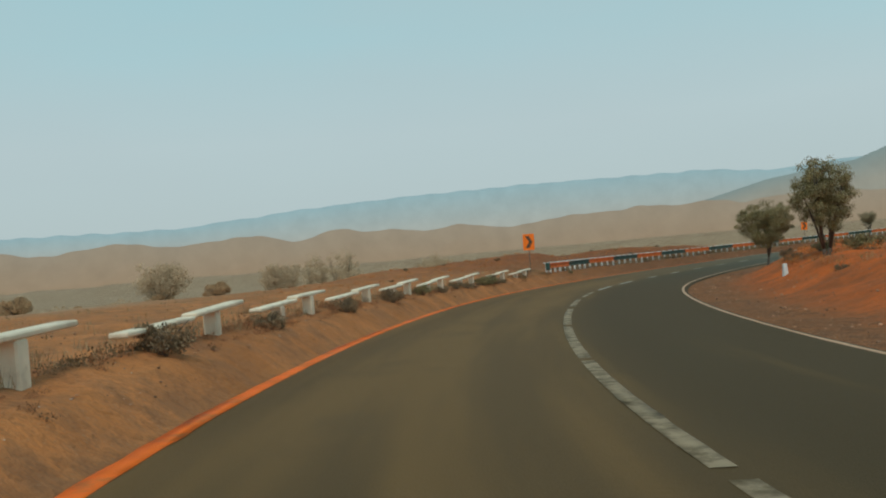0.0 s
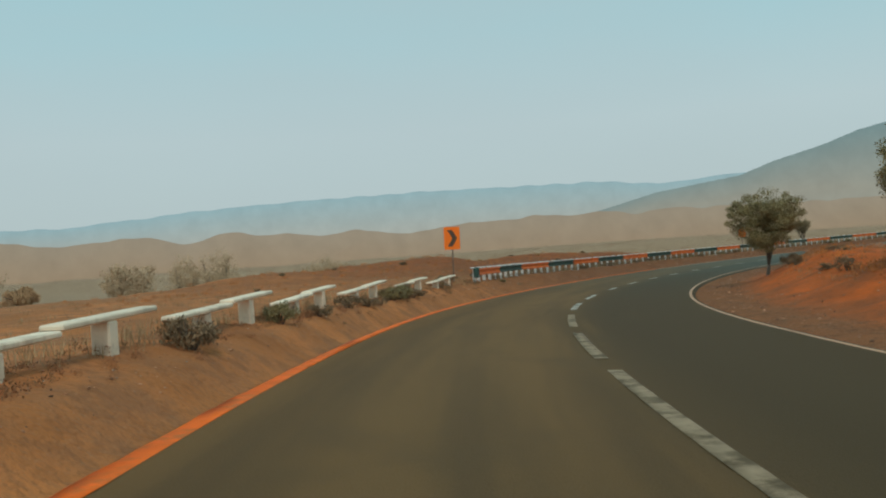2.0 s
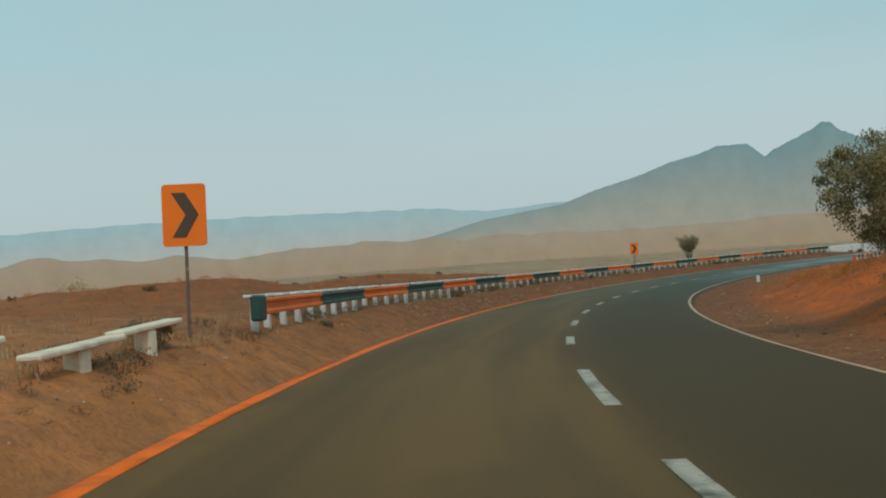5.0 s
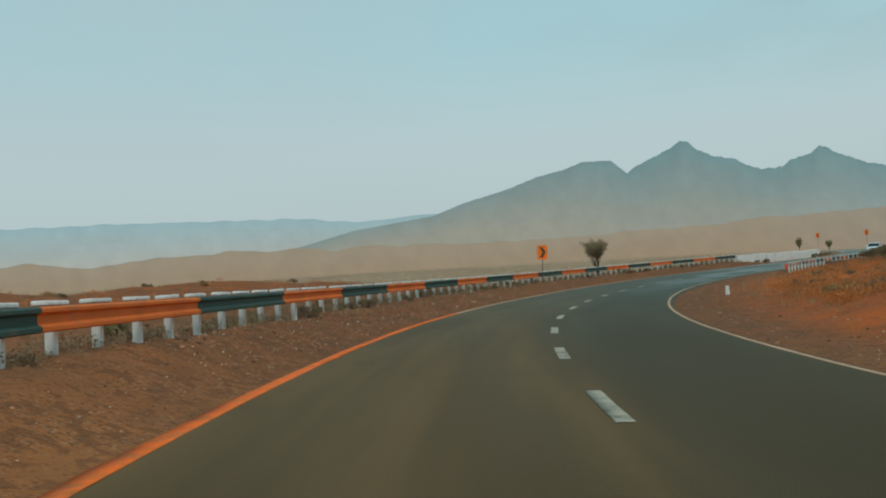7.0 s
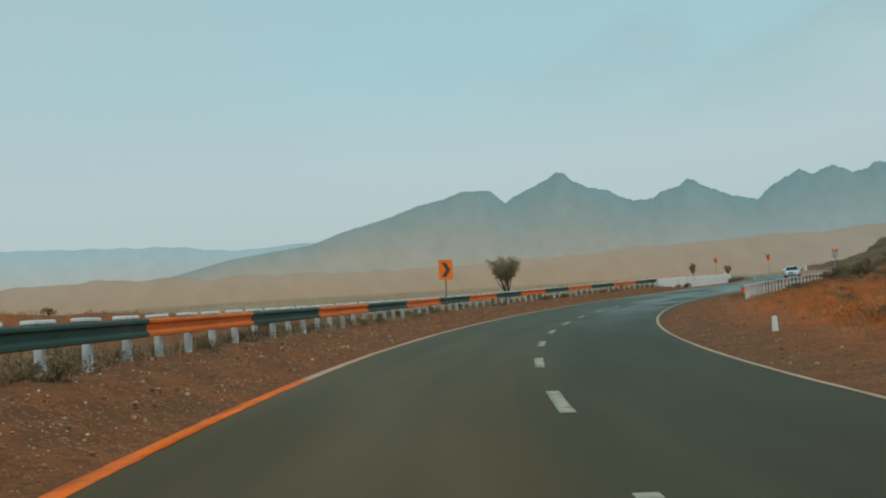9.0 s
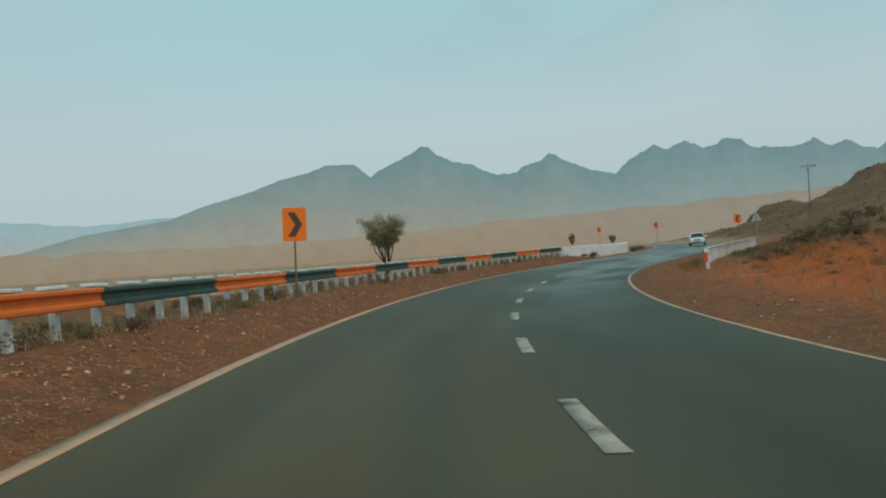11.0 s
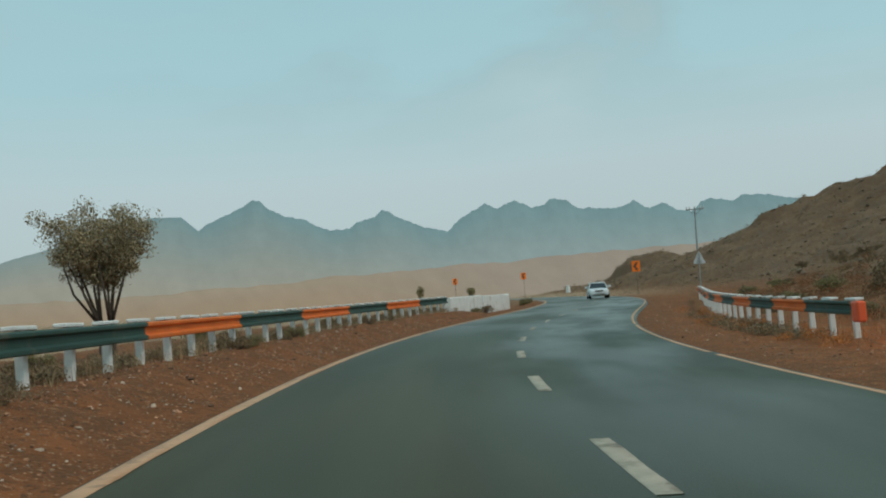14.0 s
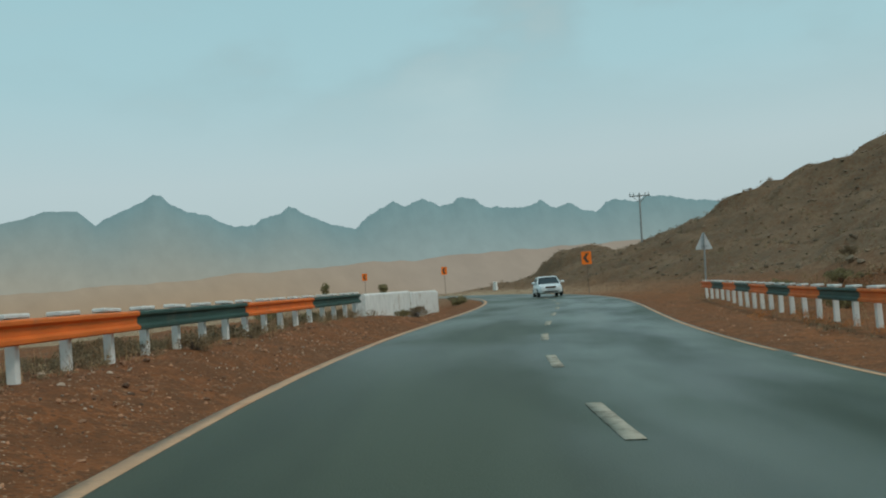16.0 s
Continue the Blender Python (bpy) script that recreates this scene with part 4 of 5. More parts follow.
def marker_stone(x, y, h=0.42, w=0.2):
    g = ground_at(x, y)
    st = new("marker_stone")
    st.matrix_world = Matrix.Translation((x, y, g)) @ Matrix.Rotation(random.uniform(0, 3), 4, "Z")
    bm = bmesh.new()
    vs = box(bm, w, w * 0.8, h + 0.15, Matrix.Translation((0, 0, -0.15)), 0.02)
    for v in vs:
        k = 1 - 0.35 * max(0, v.co.z) / h
        v.co.x *= k
        v.co.y *= k
    part("block", bm, M_WHITE, st)
    tagged(st, "small whitewashed roadside marker stone on the verge", "marker stone", group="marker stones")


p = on(96.4, 5.22)
marker_stone(p.x, p.y, 0.34)
p = on(42.0, 6.2)
marker_stone(p.x, p.y, 0.36)
marker_stone(187.7, 95.6, 0.9, 0.5)


# ---- plants ----
def leaf_cloud(bm, centre, radius, count, size, flat=1.0, rng=random):
    for _ in range(count):
        d = Vector((rng.gauss(0, 1), rng.gauss(0, 1), rng.gauss(0, 1))).normalized() * (rng.random() ** 0.45)
        c = Vector(centre) + Vector((d.x * radius, d.y * radius, d.z * radius * flat))
        q = Euler((rng.uniform(0, 6.28), rng.uniform(0, 6.28), rng.uniform(0, 6.28))).to_matrix()
        s = size * rng.uniform(0.6, 1.3)
        pts = [c + q @ Vector(v) * s for v in ((-0.5, 0, 0), (0, -0.28, 0.06), (0.55, 0, 0), (0, 0.28, 0.06))]
        bm.faces.new([bm.verts.new(v) for v in pts])


def tree(x, y, height, spread_, label, seed, leaves=2600, leaf=0.14, crown_from=0.35, stems=3, mat=None, flat=0.55, lean=(0, 0), fan=0.0, clump=1.0):
    rng = random.Random(seed)
    g = ground_at(x, y)
    t = new("tree")
    t.matrix_world = Matrix.Translation((x, y, g))
    bm = bmesh.new()
    tips = []
    fork = height * crown_from * 0.55
    for k in range(stems):
        a = 6.28 * k / stems + rng.uniform(-0.4, 0.4)
        r = 0.035 * height / 3 * (1.6 if stems < 3 else 1.2)
        base = Vector((0.06 * math.cos(a), 0.06 * math.sin(a), -0.2))
        mid = Vector((math.cos(a) * spread_ * 0.06, math.sin(a) * spread_ * 0.06, fork))
        tube(bm, [base, base.lerp(mid, 0.5) + Vector((rng.uniform(-0.05, 0.05), rng.uniform(-0.05, 0.05), 0)), mid], [r * 1.5, r * 1.2, r], 7)
        for j in range(3):
            b = a + rng.uniform(-1.1, 1.1)
            rr = spread_ * rng.uniform(0.18, 0.42)
            tip = Vector((math.cos(b) * rr + lean[0], math.sin(b) * rr + lean[1], height * rng.uniform(0.62, 0.88)))
            bend = mid.lerp(tip, 0.5) + Vector((rng.uniform(-0.12, 0.12), rng.uniform(-0.12, 0.12), rng.uniform(-0.1, 0.1)))
            tube(bm, [mid, bend, tip], [r * 0.8, r * 0.5, r * 0.2], 6)
            tips.append(tip)
            for _ in range(2):
                q = bend.lerp(tip, rng.random())
                e2 = q + Vector((rng.uniform(-1, 1), rng.uniform(-1, 1), rng.uniform(0.0, 0.8))) * spread_ * 0.16
                tube(bm, [q, q.lerp(e2, 0.5), e2], [r * 0.35, r * 0.25, r * 0.1], 5)
                tips.append(e2)
    part("trunk", bm, M_BARK, t, smooth=True)
    bm = bmesh.new()
    zc, zr = height * (crown_from + 1) / 2, height * (1 - crown_from) / 2
    n = 200
    for k in range(n):
        d = Vector((rng.gauss(0, 1), rng.gauss(0, 1), rng.gauss(0, 1))).normalized() * rng.random() ** 0.4
        wide = 0.46 * spread_ * (1 - 0.38 * max(0.0, -d.z)) * (1 + fan * d.z)
        leaf_cloud(bm, (d.x * wide + lean[0], d.y * wide + lean[1], zc + zr * 0.86 * d.z), clump * spread_ * rng.uniform(0.05, 0.12), leaves // n, leaf, 0.75, rng)
    for tip in tips:
        leaf_cloud(bm, tip, spread_ * 0.12, leaves // 90, leaf, 0.7, rng)
    part("crown", bm, mat or M_LEAF, t)
    tagged(t, label, "tree")
    return t


tree(33.5, 47.9, 3.35, 3.1, "small olive-green acacia on the red bank", 3, leaves=42000, leaf=0.05, crown_from=0.24, stems=1, clump=0.95, fan=0.15, lean=(0.12, -0.13))
tree(25.4, 36.1, 3.7, 2.4, "leafy grey-green tree on the red bank", 7, leaves=26000, leaf=0.055, crown_from=0.14, stems=2, clump=1.1)
tree(87.0, 89.2, 2.8, 1.8, "dusty fan-shaped tree with bare stems behind the guard rail", 11, leaves=22000, leaf=0.04, crown_from=0.38, stems=4, mat=M_LEAF_TAN, fan=0.5, clump=1.35)
tree(221.5, 124.8, 3.2, 1.5, "small dark tree on the far verge", 13, leaves=900, leaf=0.2, crown_from=0.25, stems=1)
tree(195.3, 109.7, 2.0, 1.3, "low dark tree beside the far road", 17, leaves=700, leaf=0.2, crown_from=0.3, stems=2)


# trees out on the plain, haze painted into their pale foliage
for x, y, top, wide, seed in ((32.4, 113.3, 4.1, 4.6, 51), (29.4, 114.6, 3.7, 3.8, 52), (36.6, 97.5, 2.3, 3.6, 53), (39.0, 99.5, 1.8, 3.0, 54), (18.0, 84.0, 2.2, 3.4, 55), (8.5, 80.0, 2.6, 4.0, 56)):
    tree(x, y, top - ground_at(x, y), wide, "round grey-olive tree on the plain, haze painted into its foliage", seed, leaves=9000, leaf=0.12, crown_from=0.12, stems=2, mat=M_LEAF_FAR, clump=1.6)


def bush(name, size, seed, mat, leaves, leaf):
    rng = random.Random(seed)
    b = new(name)
    bm = bmesh.new()
    for k in range(14):
        a, r = rng.uniform(0, 6.28), rng.uniform(0.15, 0.5) * size
        tip = (math.cos(a) * r, math.sin(a) * r, size * rng.uniform(0.25, 0.55))
        tube(bm, [(0, 0, -0.1), (tip[0] * 0.4, tip[1] * 0.4, tip[2] * 0.6), tip], [0.02 * size, 0.014 * size, 0.004], 4)
    part("branchwork", bm, M_BARK, b)
    bm = bmesh.new()
    for k in range(16):
        a, r = rng.uniform(0, 6.28), math.sqrt(rng.random()) * 0.42 * size
        leaf_cloud(bm, (math.cos(a) * r, math.sin(a) * r, size * rng.uniform(0.12, 0.5) * (1 - 0.5 * r / size)), size * 0.16, leaves // 16, leaf, 0.8, rng)
    part("foliage", bm, mat, b)
    return b


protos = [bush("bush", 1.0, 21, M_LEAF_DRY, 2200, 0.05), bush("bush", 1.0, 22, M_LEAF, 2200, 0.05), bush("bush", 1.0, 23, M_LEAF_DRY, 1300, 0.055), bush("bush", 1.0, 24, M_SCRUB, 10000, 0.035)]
for pb, lab in zip(protos, ("dry brown shrub on the gravel verge", "dark olive shrub on the gravel verge", "sparse straw-brown shrub on the gravel verge", "tan thorn bush of the plain, haze painted into its foliage")):
    tagged(pb, lab, "bush", group="roadside shrubs")
rng = random.Random(5)
used = [False] * 4


def put_bush(x, y, size, kind):
    m = Matrix.Translation((x, y, ground_at(x, y) - 0.03)) @ Matrix.Rotation(rng.uniform(0, 6.28), 4, "Z") @ Matrix.Diagonal((size, size, size * rng.uniform(0.8, 1.1), 1))
    if not used[kind]:
        used[kind] = True
        ob = protos[kind]
    else:
        ob = copy_thing(protos[kind], Matrix.Identity(4))
    ob.matrix_basis = m


for s, o, size, kind in ((29.2, -4.3, 0.6, 0), (33.6, -4.3, 0.65, 0), (37.7, -4.4, 0.6, 1), (39.6, -4.25, 0.5, 0), (42.4, -4.4, 0.55, 2), (43.6, -4.25, 0.5, 0), (44.6, -4.2, 0.45, 2), (46.4, -4.3, 0.7, 1), (47.1, -4.35, 0.85, 1), (47.7, -4.4, 0.7, 0),
                         (48.6, -4.3, 0.6, 0), (49.6, -4.35, 0.45, 2), (24.6, -4.4, 0.6, 0), (20.5, -4.4, 0.7, 0), (15.0, -4.4, 0.7, 0), (55.0, -4.9, 0.6, 2), (63.0, 6.6, 0.8, 0), (66.0, 7.0, 0.7, 1), (60.0, 6.7, 0.6, 0)):
    q = on(s, o)
    put_bush(q.x, q.y, size, kind)
for k in range(70):
    s = rng.uniform(60, 158)
    q = on(s, rail_offset(s) + rng.choice((-0.5, -0.8, 0.25, -1.2)) + rng.uniform(-0.2, 0.2))
    put_bush(q.x, q.y, rng.uniform(0.3, 0.65), rng.choice((0, 2, 2, 1)))
for k in range(9):
    q = on(rng.uniform(158, 192), -5.0 + rng.uniform(-0.2, 0.25))
    put_bush(q.x, q.y, rng.uniform(0.5, 0.9), rng.choice((0, 1, 2)))
for k in range(90):
    s, o = rng.uniform(84, 170), rng.uniform(7.5, 17)
    q = on(s, o)
    put_bush(q.x, q.y, rng.uniform(0.4, 1.3) * (0.42 if s < 128 and o < 13 else 1.0), rng.choice((0, 0, 1, 2)))
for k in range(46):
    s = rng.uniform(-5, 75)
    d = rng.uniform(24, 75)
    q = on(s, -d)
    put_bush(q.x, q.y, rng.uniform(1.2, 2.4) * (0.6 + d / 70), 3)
for x, y, size in ((26.7, 35.6, 1.5), (27.9, 34.7, 1.35), (26.3, 37.2, 0.9)):
    put_bush(x, y, size, 1)
for s, o, size, kind in ((137.0, 10.6, 1.5, 0), (139.5, 11.6, 1.9, 1), (142.5, 10.8, 1.6, 0), (146.0, 12.2, 1.8, 0), (133.5, 12.4, 1.3, 0)):
    q = on(s, o)
    put_bush(q.x, q.y, size, kind)
for k in range(22):
    q = on(rng.uniform(74, 100), 7.2 + abs(rng.gauss(0, 2.2)))
    put_bush(q.x, q.y, rng.uniform(0.35, 0.8), rng.choice((0, 1, 1)))
for k in range(26):
    q = on(rng.uniform(103, 140), 9.0 + abs(rng.gauss(0, 3.0)))
    put_bush(q.x, q.y, rng.uniform(0.3, 0.6), rng.choice((0, 0, 1)))
for k in range(14):
    q = on(rng.uniform(54, 112), -rng.uniform(10.5, 17))
    put_bush(q.x, q.y, rng.uniform(0.25, 0.5), rng.choice((0, 2, 3)))
for k in range(26):
    q = on(rng.uniform(20, 95), rng.uniform(6.0, 12))
    put_bush(q.x, q.y, rng.uniform(0.3, 0.8), rng.choice((0, 2)))


# ---- dry grass ----
def grass_stuff():
    rg = random.Random(77)
    spots = []
    for _ in range(1300):
        s = rg.uniform(74, 168)
        o = rail_offset(min(s, 155)) + rg.gauss(-0.25, 0.35)
        spots.append((s, o, rg.uniform(0.12, 0.38)))
    for _ in range(170):
        spots.append((rg.uniform(100, 114), -5.2 - abs(rg.gauss(0, 0.45)), rg.uniform(0.10, 0.28)))
    for _ in range(1700):
        spots.append((rg.uniform(84, 172), rg.uniform(5.6, 15), rg.uniform(0.12, 0.45)))
    for _ in range(500):
        spots.append((rg.uniform(18, 84), rg.uniform(6.2, 12), rg.uniform(0.1, 0.3)))
    for _ in range(900):
        spots.append((rg.uniform(2, 60), -4.55 - abs(rg.gauss(0, 0.8)), rg.uniform(0.08, 0.24)))
    for _ in range(1500):
        spots.append((rg.uniform(2, 112), -rg.uniform(7, 20), rg.uniform(0.06, 0.18)))
    P = [on(s, o) for s, o, _ in spots]
    hs = ground_height(np.array([q.x for q in P]), np.array([q.y for q in P]))[0]
    vs, fs = [], []
    for q, z, (s, o, size) in zip(P, hs, spots):
        for _ in range(9):
            a, lean, w = rg.uniform(0, 6.28), rg.uniform(0.1, 0.7) * size, 0.005
            bx, by = q.x + rg.gauss(0, 0.06), q.y + rg.gauss(0, 0.06)
            b = len(vs)
            vs += [(bx - w * math.sin(a), by + w * math.cos(a), z - 0.02), (bx + w * math.sin(a), by - w * math.cos(a), z - 0.02),
                   (bx + lean * math.cos(a), by + lean * math.sin(a), z + size * rg.uniform(0.6, 1.0))]
            fs.append((b, b + 1, b + 2))
    me = bpy.data.meshes.new("dry_grass")
    me.from_pydata(vs, [], fs)
    me.materials.append(M_STRAW)
    tagged(new("dry_grass", me), "tufts of dry straw grass along the verges", "grass", kind="stuff")


grass_stuff()


def scrub_stuff(name, spots, count, leaf, mat, label, seed):
    """Low thorny growth: many small clumps of leaves and twigs over the land."""
    rg = random.Random(seed)
    hs = ground_height(np.array([q.x for q, _ in spots]), np.array([q.y for q, _ in spots]))[0]
    vs, fs = [], []
    for (q, size), z in zip(spots, hs):
        for _ in range(count):
            d = Vector((rg.gauss(0, 1), rg.gauss(0, 1), rg.gauss(0, 1))).normalized() * rg.random() ** 0.5
            c = Vector((q.x + d.x * size, q.y + d.y * size, z + size * 0.4 + d.z * size * 0.5))
            m = Euler((rg.uniform(0, 6.28), rg.uniform(0, 6.28), rg.uniform(0, 6.28))).to_matrix()
            b = len(vs)
            vs += [tuple(c + m @ Vector(v) * size * leaf) for v in ((-0.5, 0, 0), (0, -0.3, 0), (0.5, 0, 0), (0, 0.3, 0))]
            fs.append((b, b + 1, b + 2, b + 3))
    me = bpy.data.meshes.new(name)
    me.from_pydata(vs, [], fs)
    me.materials.append(mat)
    tagged(new(name, me), label, "scrub", kind="stuff")


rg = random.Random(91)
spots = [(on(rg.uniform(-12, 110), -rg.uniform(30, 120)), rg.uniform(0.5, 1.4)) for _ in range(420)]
scrub_stuff("thorn_scrub", spots, 110, 0.15, M_SCRUB, "brown thorn scrub over the plain, paled with painted haze", 92)
spots = []
for _ in range(950):
    a = rg.uniform(62, 156)
    thick = 0.5 + 0.5 * math.sin(a * 0.9) * math.sin(a * 0.37 + 1)
    spots.append((on(a, rail_offset(a) - 0.28 + rg.gauss(0, 0.28)), rg.uniform(0.08, 0.18) + 0.18 * thick * rg.random()))
scrub_stuff("rail_scrub", spots, 70, 0.2, M_HILLBRUSH, "low dry brown growth round the guard rail posts", 97)
spots = []
for _ in range(420):
    a = rg.uniform(4, 58)
    clump = max(0.0, math.sin(a * 1.32 + 0.6)) ** 2
    spots.append((on(a, -4.55 + rg.gauss(0, 0.22)), rg.uniform(0.05, 0.11) + 0.16 * clump * rg.random()))
scrub_stuff("railing_growth", spots, 70, 0.2, M_REDGROWTH, "dry red-brown growth at the foot of the concrete railing", 98)
spots = [(on(rg.uniform(50, 118), -13.5 + rg.gauss(0, 2.4)), rg.uniform(0.08, 0.2)) for _ in range(420)]
scrub_stuff("mound_scrub", spots, 60, 0.2, M_BRUSH, "low rust-brown scrub over the red mound", 93)
spots = []
for _ in range(1120):
    a = rg.uniform(70, 172)
    edge = float(np.interp(a, (70, 80, 90, 100, 128), (6.8, 5.9, 5.9, 6.4, 7.2)))
    o = edge + abs(rg.gauss(0, 4.2))
    low = min(1.0, 0.4 + (o - edge) / 2.5)
    if a < 132:
        spots.append((on(a, o), rg.uniform(0.2, 0.62) * low * 0.62))
for _ in range(330):
    spots.append((on(rg.uniform(72, 99), 6.9 + abs(rg.gauss(0, 2.6))), rg.uniform(0.16, 0.42)))
for _ in range(260):
    spots.append((on(rg.uniform(96, 127), rg.uniform(8.0, 17)), rg.uniform(0.12, 0.30)))
for _ in range(60):
    spots.append((on(rg.uniform(129, 152), 5.55 + rg.gauss(0, 0.3)), rg.uniform(0.1, 0.3)))
scrub_stuff("bank_brush", spots, 170, 0.125, M_BRUSH, "dense rust-brown and olive dry brush covering the bank", 94)
cand = [Vector((rg.uniform(105, 245), rg.uniform(40, 100), 0)) for _ in range(5600)]
stony = ground_height(np.array([q.x for q in cand]), np.array([q.y for q in cand]))[2]
spots = [(q, rg.uniform(0.12, 0.42)) for q, k in zip(cand, stony) if k > 0.4][:2400]
scrub_stuff("hill_scrub", spots, 36, 0.24, M_HILLBRUSH, "low dull brown scrub and stones over the hillside", 96)
spots = [(on(rg.uniform(126, 160), 8.2 + abs(rg.gauss(0, 3.0))), rg.uniform(0.15, 0.5)) for _ in range(330)]
scrub_stuff("hill_foot_scrub", spots, 110, 0.13, M_REDGROWTH, "dull red-brown scrub at the foot of the hill", 99)
spots = [(on(131.5 + abs(rg.gauss(0, 6.5)), 5.45 + rg.gauss(0, 0.25)), rg.uniform(0.10, 0.32)) for _ in range(110)]
scrub_stuff("rail_foot_brush", spots, 90, 0.16, M_HILLBRUSH, "dry olive-brown brush in front of the guard rail posts", 101)
spots = [(on(rg.uniform(14, 80), 6.6 + abs(rg.gauss(0, 3.0))), rg.uniform(0.1, 0.32)) for _ in range(260)]
scrub_stuff("red_bank_scrub", spots, 60, 0.2, M_BRUSH, "sparse low scrub on the red earth bank", 95)


# ---- stones on the verges ----
def stone_scatter(name, spots, label, mat=None):
    bm_v, bm_f = [], []
    r = random.Random(31)
    g = (1 + 5 ** 0.5) / 2
    ico = [Vector(v).normalized() for v in ((-1, g, 0), (1, g, 0), (-1, -g, 0), (1, -g, 0), (0, -1, g), (0, 1, g), (0, -1, -g), (0, 1, -g), (g, 0, -1), (g, 0, 1), (-g, 0, -1), (-g, 0, 1))]
    tri = ((0, 11, 5), (0, 5, 1), (0, 1, 7), (0, 7, 10), (0, 10, 11), (1, 5, 9), (5, 11, 4), (11, 10, 2), (10, 7, 6), (7, 1, 8),
           (3, 9, 4), (3, 4, 2), (3, 2, 6), (3, 6, 8), (3, 8, 9), (4, 9, 5), (2, 4, 11), (6, 2, 10), (8, 6, 7), (9, 8, 1))
    for x, y, s in spots:
        z = ground_at(x, y)
        a, b = r.uniform(0, 6.28), len(bm_v)
        ca, sa, fx, fy, fz = math.cos(a), math.sin(a), r.uniform(0.8, 1.3), r.uniform(0.6, 1.0), r.uniform(0.45, 0.8)
        for v in ico:
            k = s * r.uniform(0.75, 1.15)
            vx, vy = v.x * k * fx, v.y * k * fy
            bm_v.append((x + vx * ca - vy * sa, y + vx * sa + vy * ca, z + s * 0.2 + v.z * k * fz))
        bm_f += [(b + p, b + q, b + t) for p, q, t in tri]
    me = bpy.data.meshes.new(name)
    me.from_pydata(bm_v, [], bm_f)
    me.materials.append(mat or M_STONE)
    return tagged(new(name, me), label, "stones", kind="stuff")


r = random.Random(41)
spots = []
for k in range(9000):
    s = r.uniform(2, 165)
    q = on(s, -r.uniform(3.9, 7.0))
    spots.append((q.x, q.y, (abs(r.gauss(0, 0.016)) + 0.007) * (0.5 if s < 70 else 1.0)))
for k in range(9000):
    q = on(r.uniform(75, 165), -r.uniform(3.6, 5.6))
    spots.append((q.x, q.y, r.uniform(0.004, 0.013)))
for k in range(2500):
    s = r.uniform(20, 170)
    q = on(s, r.uniform(3.5, 8.0))
    spots.append((q.x, q.y, abs(r.gauss(0, 0.016)) + 0.008))
XS, YS = np.array([a[0] for a in spots]), np.array([a[1] for a in spots])
HS = ground_height(XS, YS)[0]
_table = {(a[0], a[1]): float(h) for a, h in zip(spots, HS)}
_plain_ground_at = ground_at
ground_at = lambda x, y: _table.get((x, y)) if (x, y) in _table else _plain_ground_at(x, y)
hill_spots = []
for k in range(9000):
    x, y = r.uniform(100, 245), r.uniform(40, 100)
    hill_spots.append((x, y, abs(r.gauss(0, 0.075)) + 0.035))
HX, HY = np.array([a[0] for a in hill_spots]), np.array([a[1] for a in hill_spots])
hh, _, hrock, _, _ = ground_height(HX, HY)
hill_spots = [a for a, k in zip(hill_spots, hrock) if k > 0.5]
_table.update({(a[0], a[1]): float(z) for a, z in zip(zip(HX, HY), hh)})
stone_scatter("scree", hill_spots, "dark weathered boulders and scree on the hillside", M_BOULDER)
stone_scatter("gravel", spots, "scattered pale stones and gravel on the verge")
chips = []
for k in range(2400):
    s = r.uniform(70, 150) if k % 8 else r.uniform(10, 70)
    q = on(s, -4.0 - abs(r.gauss(0.3, 0.9)))
    chips.append((q.x, q.y, (r.uniform(0.008, 0.02) + (0.035 * r.random() if k % 23 == 0 else 0)) * (0.7 if s < 60 else 1.0)))
for k in range(260):
    q = on(r.uniform(60, 150), 3.7 + abs(r.gauss(0, 1.6)))
    chips.append((q.x, q.y, r.uniform(0.010, 0.026)))
CXS, CYS = np.array([a[0] for a in chips]), np.array([a[1] for a in chips])
_table.update({(a[0], a[1]): float(h) for a, h in zip(chips, ground_height(CXS, CYS)[0])})
stone_scatter("stone_chips", chips, "chalky pale stone chips strewn over the gravel verge", M_CHIP)


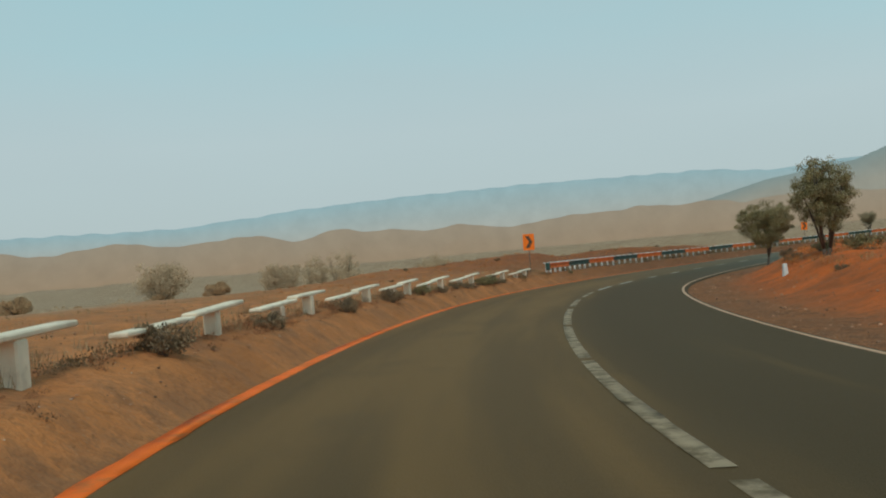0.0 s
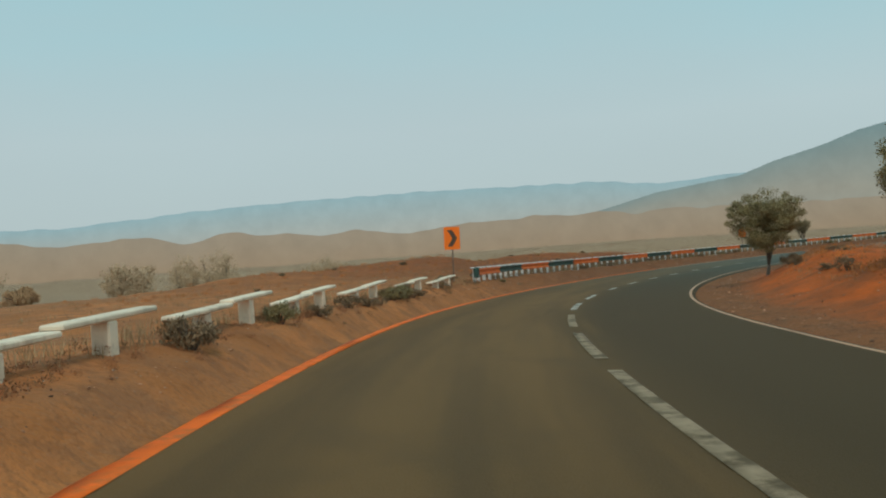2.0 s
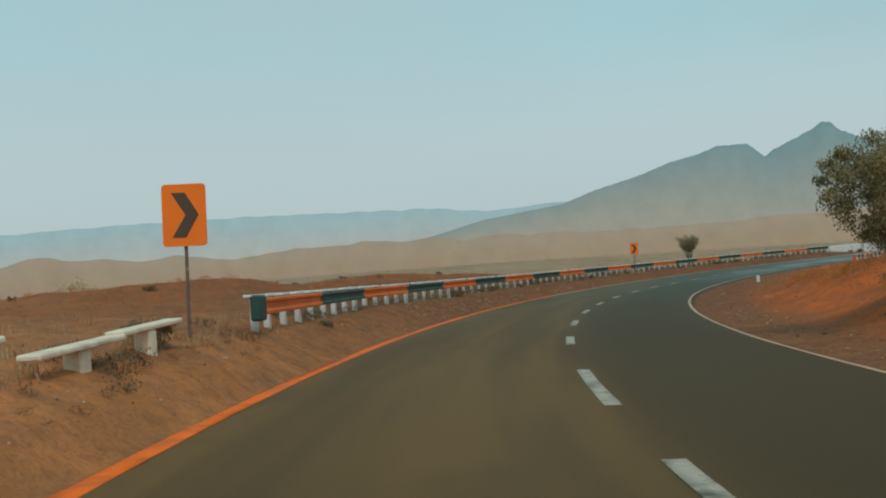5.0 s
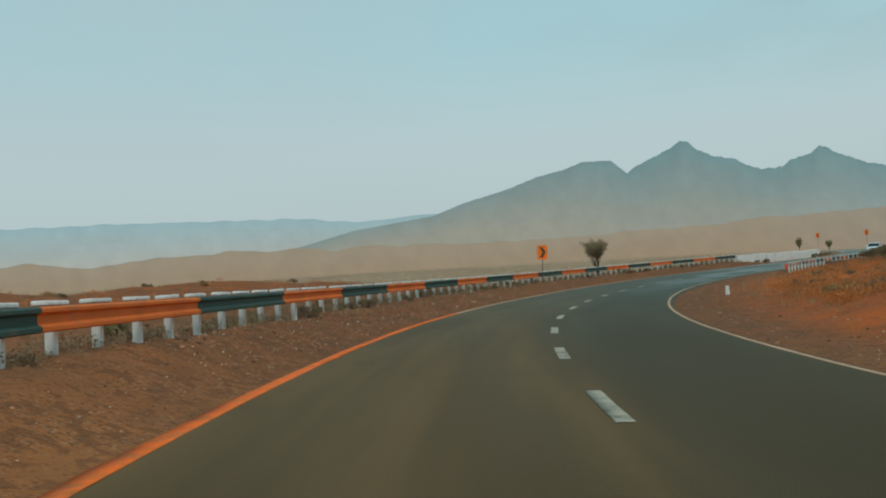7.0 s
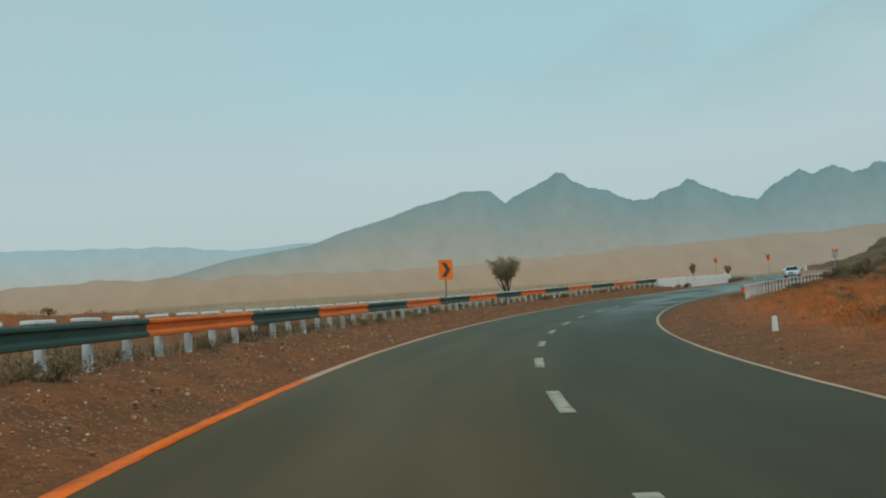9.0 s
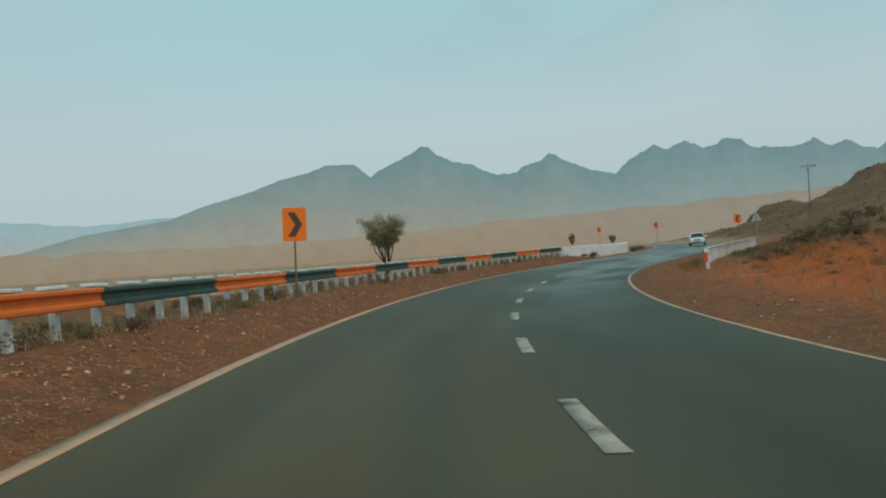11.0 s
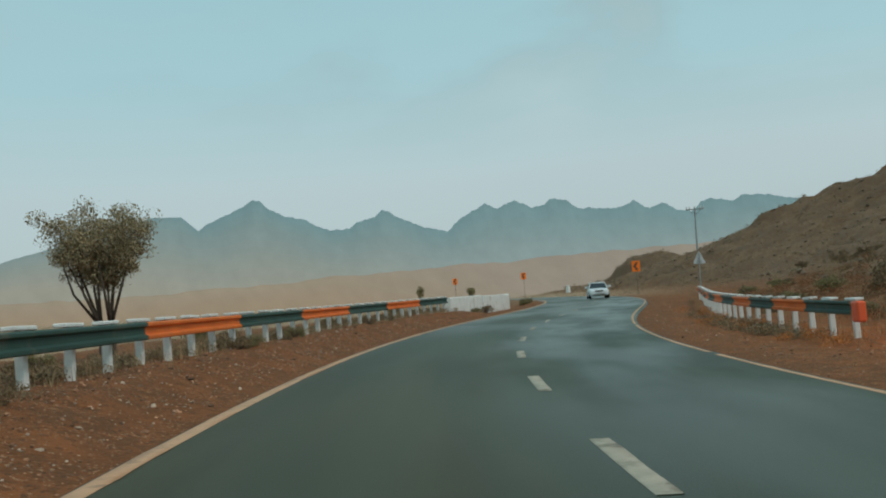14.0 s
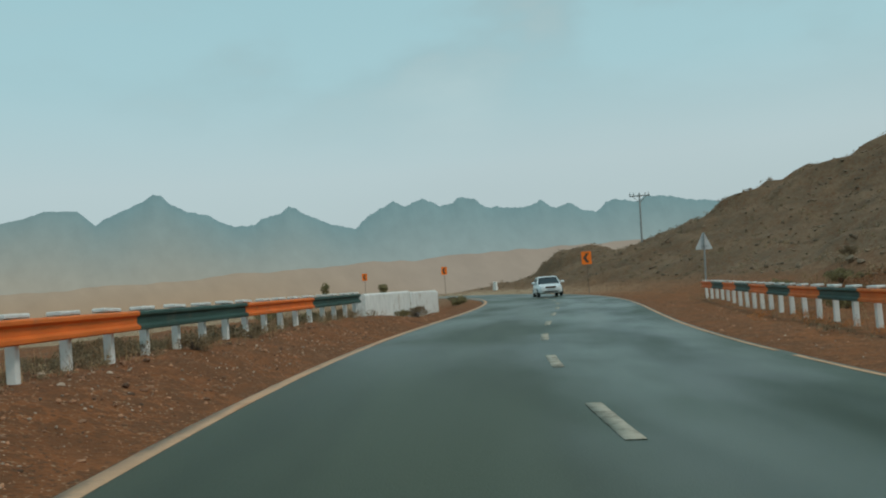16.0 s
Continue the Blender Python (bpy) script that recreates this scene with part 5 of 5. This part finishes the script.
# ---- the white car ----
def saloon_car(x, y, turn):
    """A small white saloon; its nose points along -y of its own frame."""
    S, O, Z = nearest(np.array([x]), np.array([y]))
    car = new("car")
    car.matrix_world = Matrix.Translation((x, y, float(Z[0]) + BANK * float(O[0]))) @ Matrix.Rotation(radians(turn), 4, "Z") @ Matrix.Diagonal((0.9, 0.9, 0.86, 1))
    bm = bmesh.new()
    stations = [(-2.15, 0.62, 0.40, 0.62), (-2.05, 0.76, 0.25, 0.74), (-1.5, 0.83, 0.22, 0.86), (-0.75, 0.85, 0.22, 0.93), (0.3, 0.86, 0.22, 0.95), (1.2, 0.85, 0.22, 0.96), (1.85, 0.82, 0.25, 0.95), (2.12, 0.74, 0.35, 0.85), (2.18, 0.6, 0.45, 0.7)]
    rings = []
    for yy, hw, z0, z1 in stations:
        rings.append([bm.verts.new((a * hw, yy, b)) for a, b in ((-0.9, z0), (-1, z0 + 0.12), (-1, z0 + 0.6 * (z1 - z0)), (-0.9, z1 - 0.03), (-0.7, z1), (0.7, z1), (0.9, z1 - 0.03), (1, z0 + 0.6 * (z1 - z0)), (1, z0 + 0.12), (0.9, z0))])
    for a, b in zip(rings, rings[1:]):
        for j in range(10):
            bm.faces.new((a[j], b[j], b[(j + 1) % 10], a[(j + 1) % 10]))
    bm.faces.new(rings[0])
    bm.faces.new(rings[-1][::-1])
    bmesh.ops.recalc_face_normals(bm, faces=bm.faces)
    part("body", bm, M_CARBODY, car, smooth=False)

    def cabin(zb, zt, yb0, yt0, yt1, yb1, wb, wt):
        b = bmesh.new()
        low = [b.verts.new(v) for v in ((-wb, yb0, zb), (wb, yb0, zb), (wb, yb1, zb), (-wb, yb1, zb))]
        top = [b.verts.new(v) for v in ((-wt, yt0, zt), (wt, yt0, zt), (wt, yt1, zt), (-wt, yt1, zt))]
        b.faces.new(low[::-1])
        b.faces.new(top)
        for j in range(4):
            b.faces.new((low[j], low[(j + 1) % 4], top[(j + 1) % 4], top[j]))
        return b

    part("glasshouse", cabin(0.9, 1.38, -1.0, -0.35, 0.95, 1.6, 0.76, 0.58), M_GLASS, car, "dark tinted windows")
    b = cabin(1.38, 1.45, -0.42, -0.25, 0.85, 1.05, 0.62, 0.52)
    part("roof", b, M_CARBODY, car)
    for sx in (-1, 1):
        b = bmesh.new()
        tube(b, [(sx * 0.77, -1.0, 0.92), (sx * 0.61, -0.38, 1.40)], [0.04, 0.035], 6)
        part("pillar", b, M_CARBODY, car)
        b = bmesh.new()
        tube(b, [(sx * 0.77, 1.6, 0.93), (sx * 0.61, 0.98, 1.40)], [0.06, 0.05], 6)
        part("pillar", b, M_CARBODY, car)
        b = bmesh.new()
        box(b, 0.24, 0.12, 0.15, Matrix.Translation((sx * 0.98, -0.72, 0.95)), 0.03)
        part("wing_mirror", b, M_CARBODY, car)
        b = bmesh.new()
        box(b, 0.34, 0.1, 0.14, Matrix.Translation((sx * 0.55, -2.06, 0.60)), 0.03)
        part("headlight", b, M_LAMP, car, "clear headlamp")
        for yy in (-1.35, 1.35):
            b = bmesh.new()
            tube(b, [(sx * 0.66, yy, 0.31), (sx * 0.68, yy, 0.31), (sx * 0.84, yy, 0.31), (sx * 0.87, yy, 0.31)], [0.27, 0.31, 0.31, 0.27], 16)
            w = part("wheel", b, M_TYRE, car, "black tyre")
            b = bmesh.new()
            tube(b, [(sx * 0.80, yy, 0.31), (sx * 0.885, yy, 0.31)], [0.19, 0.17], 12)
            part("rim", b, M_CHROME, w, "grey metal rim")
    b = bmesh.new()
    box(b, 0.7, 0.05, 0.13, Matrix.Translation((0, -2.15, 0.58)), 0.02)
    part("grille", b, M_BLACK, car, "dark grille")
    b = bmesh.new()
    box(b, 0.9, 0.06, 0.08, Matrix.Translation((0, -2.12, 0.30)), 0.02)
    part("lower_intake", b, M_BLACK, car, "dark lower intake")
    b = bmesh.new()
    box(b, 0.5, 0.02, 0.11, Matrix.Translation((0, -2.19, 0.44)), 0.004)
    part("plate", b, M_GREYPLATE, car, "pale blank plate")
    tagged(car, "white saloon car on the wet road", "car")


saloon_car(146.6, 87.5, -math.degrees(heading(184)))
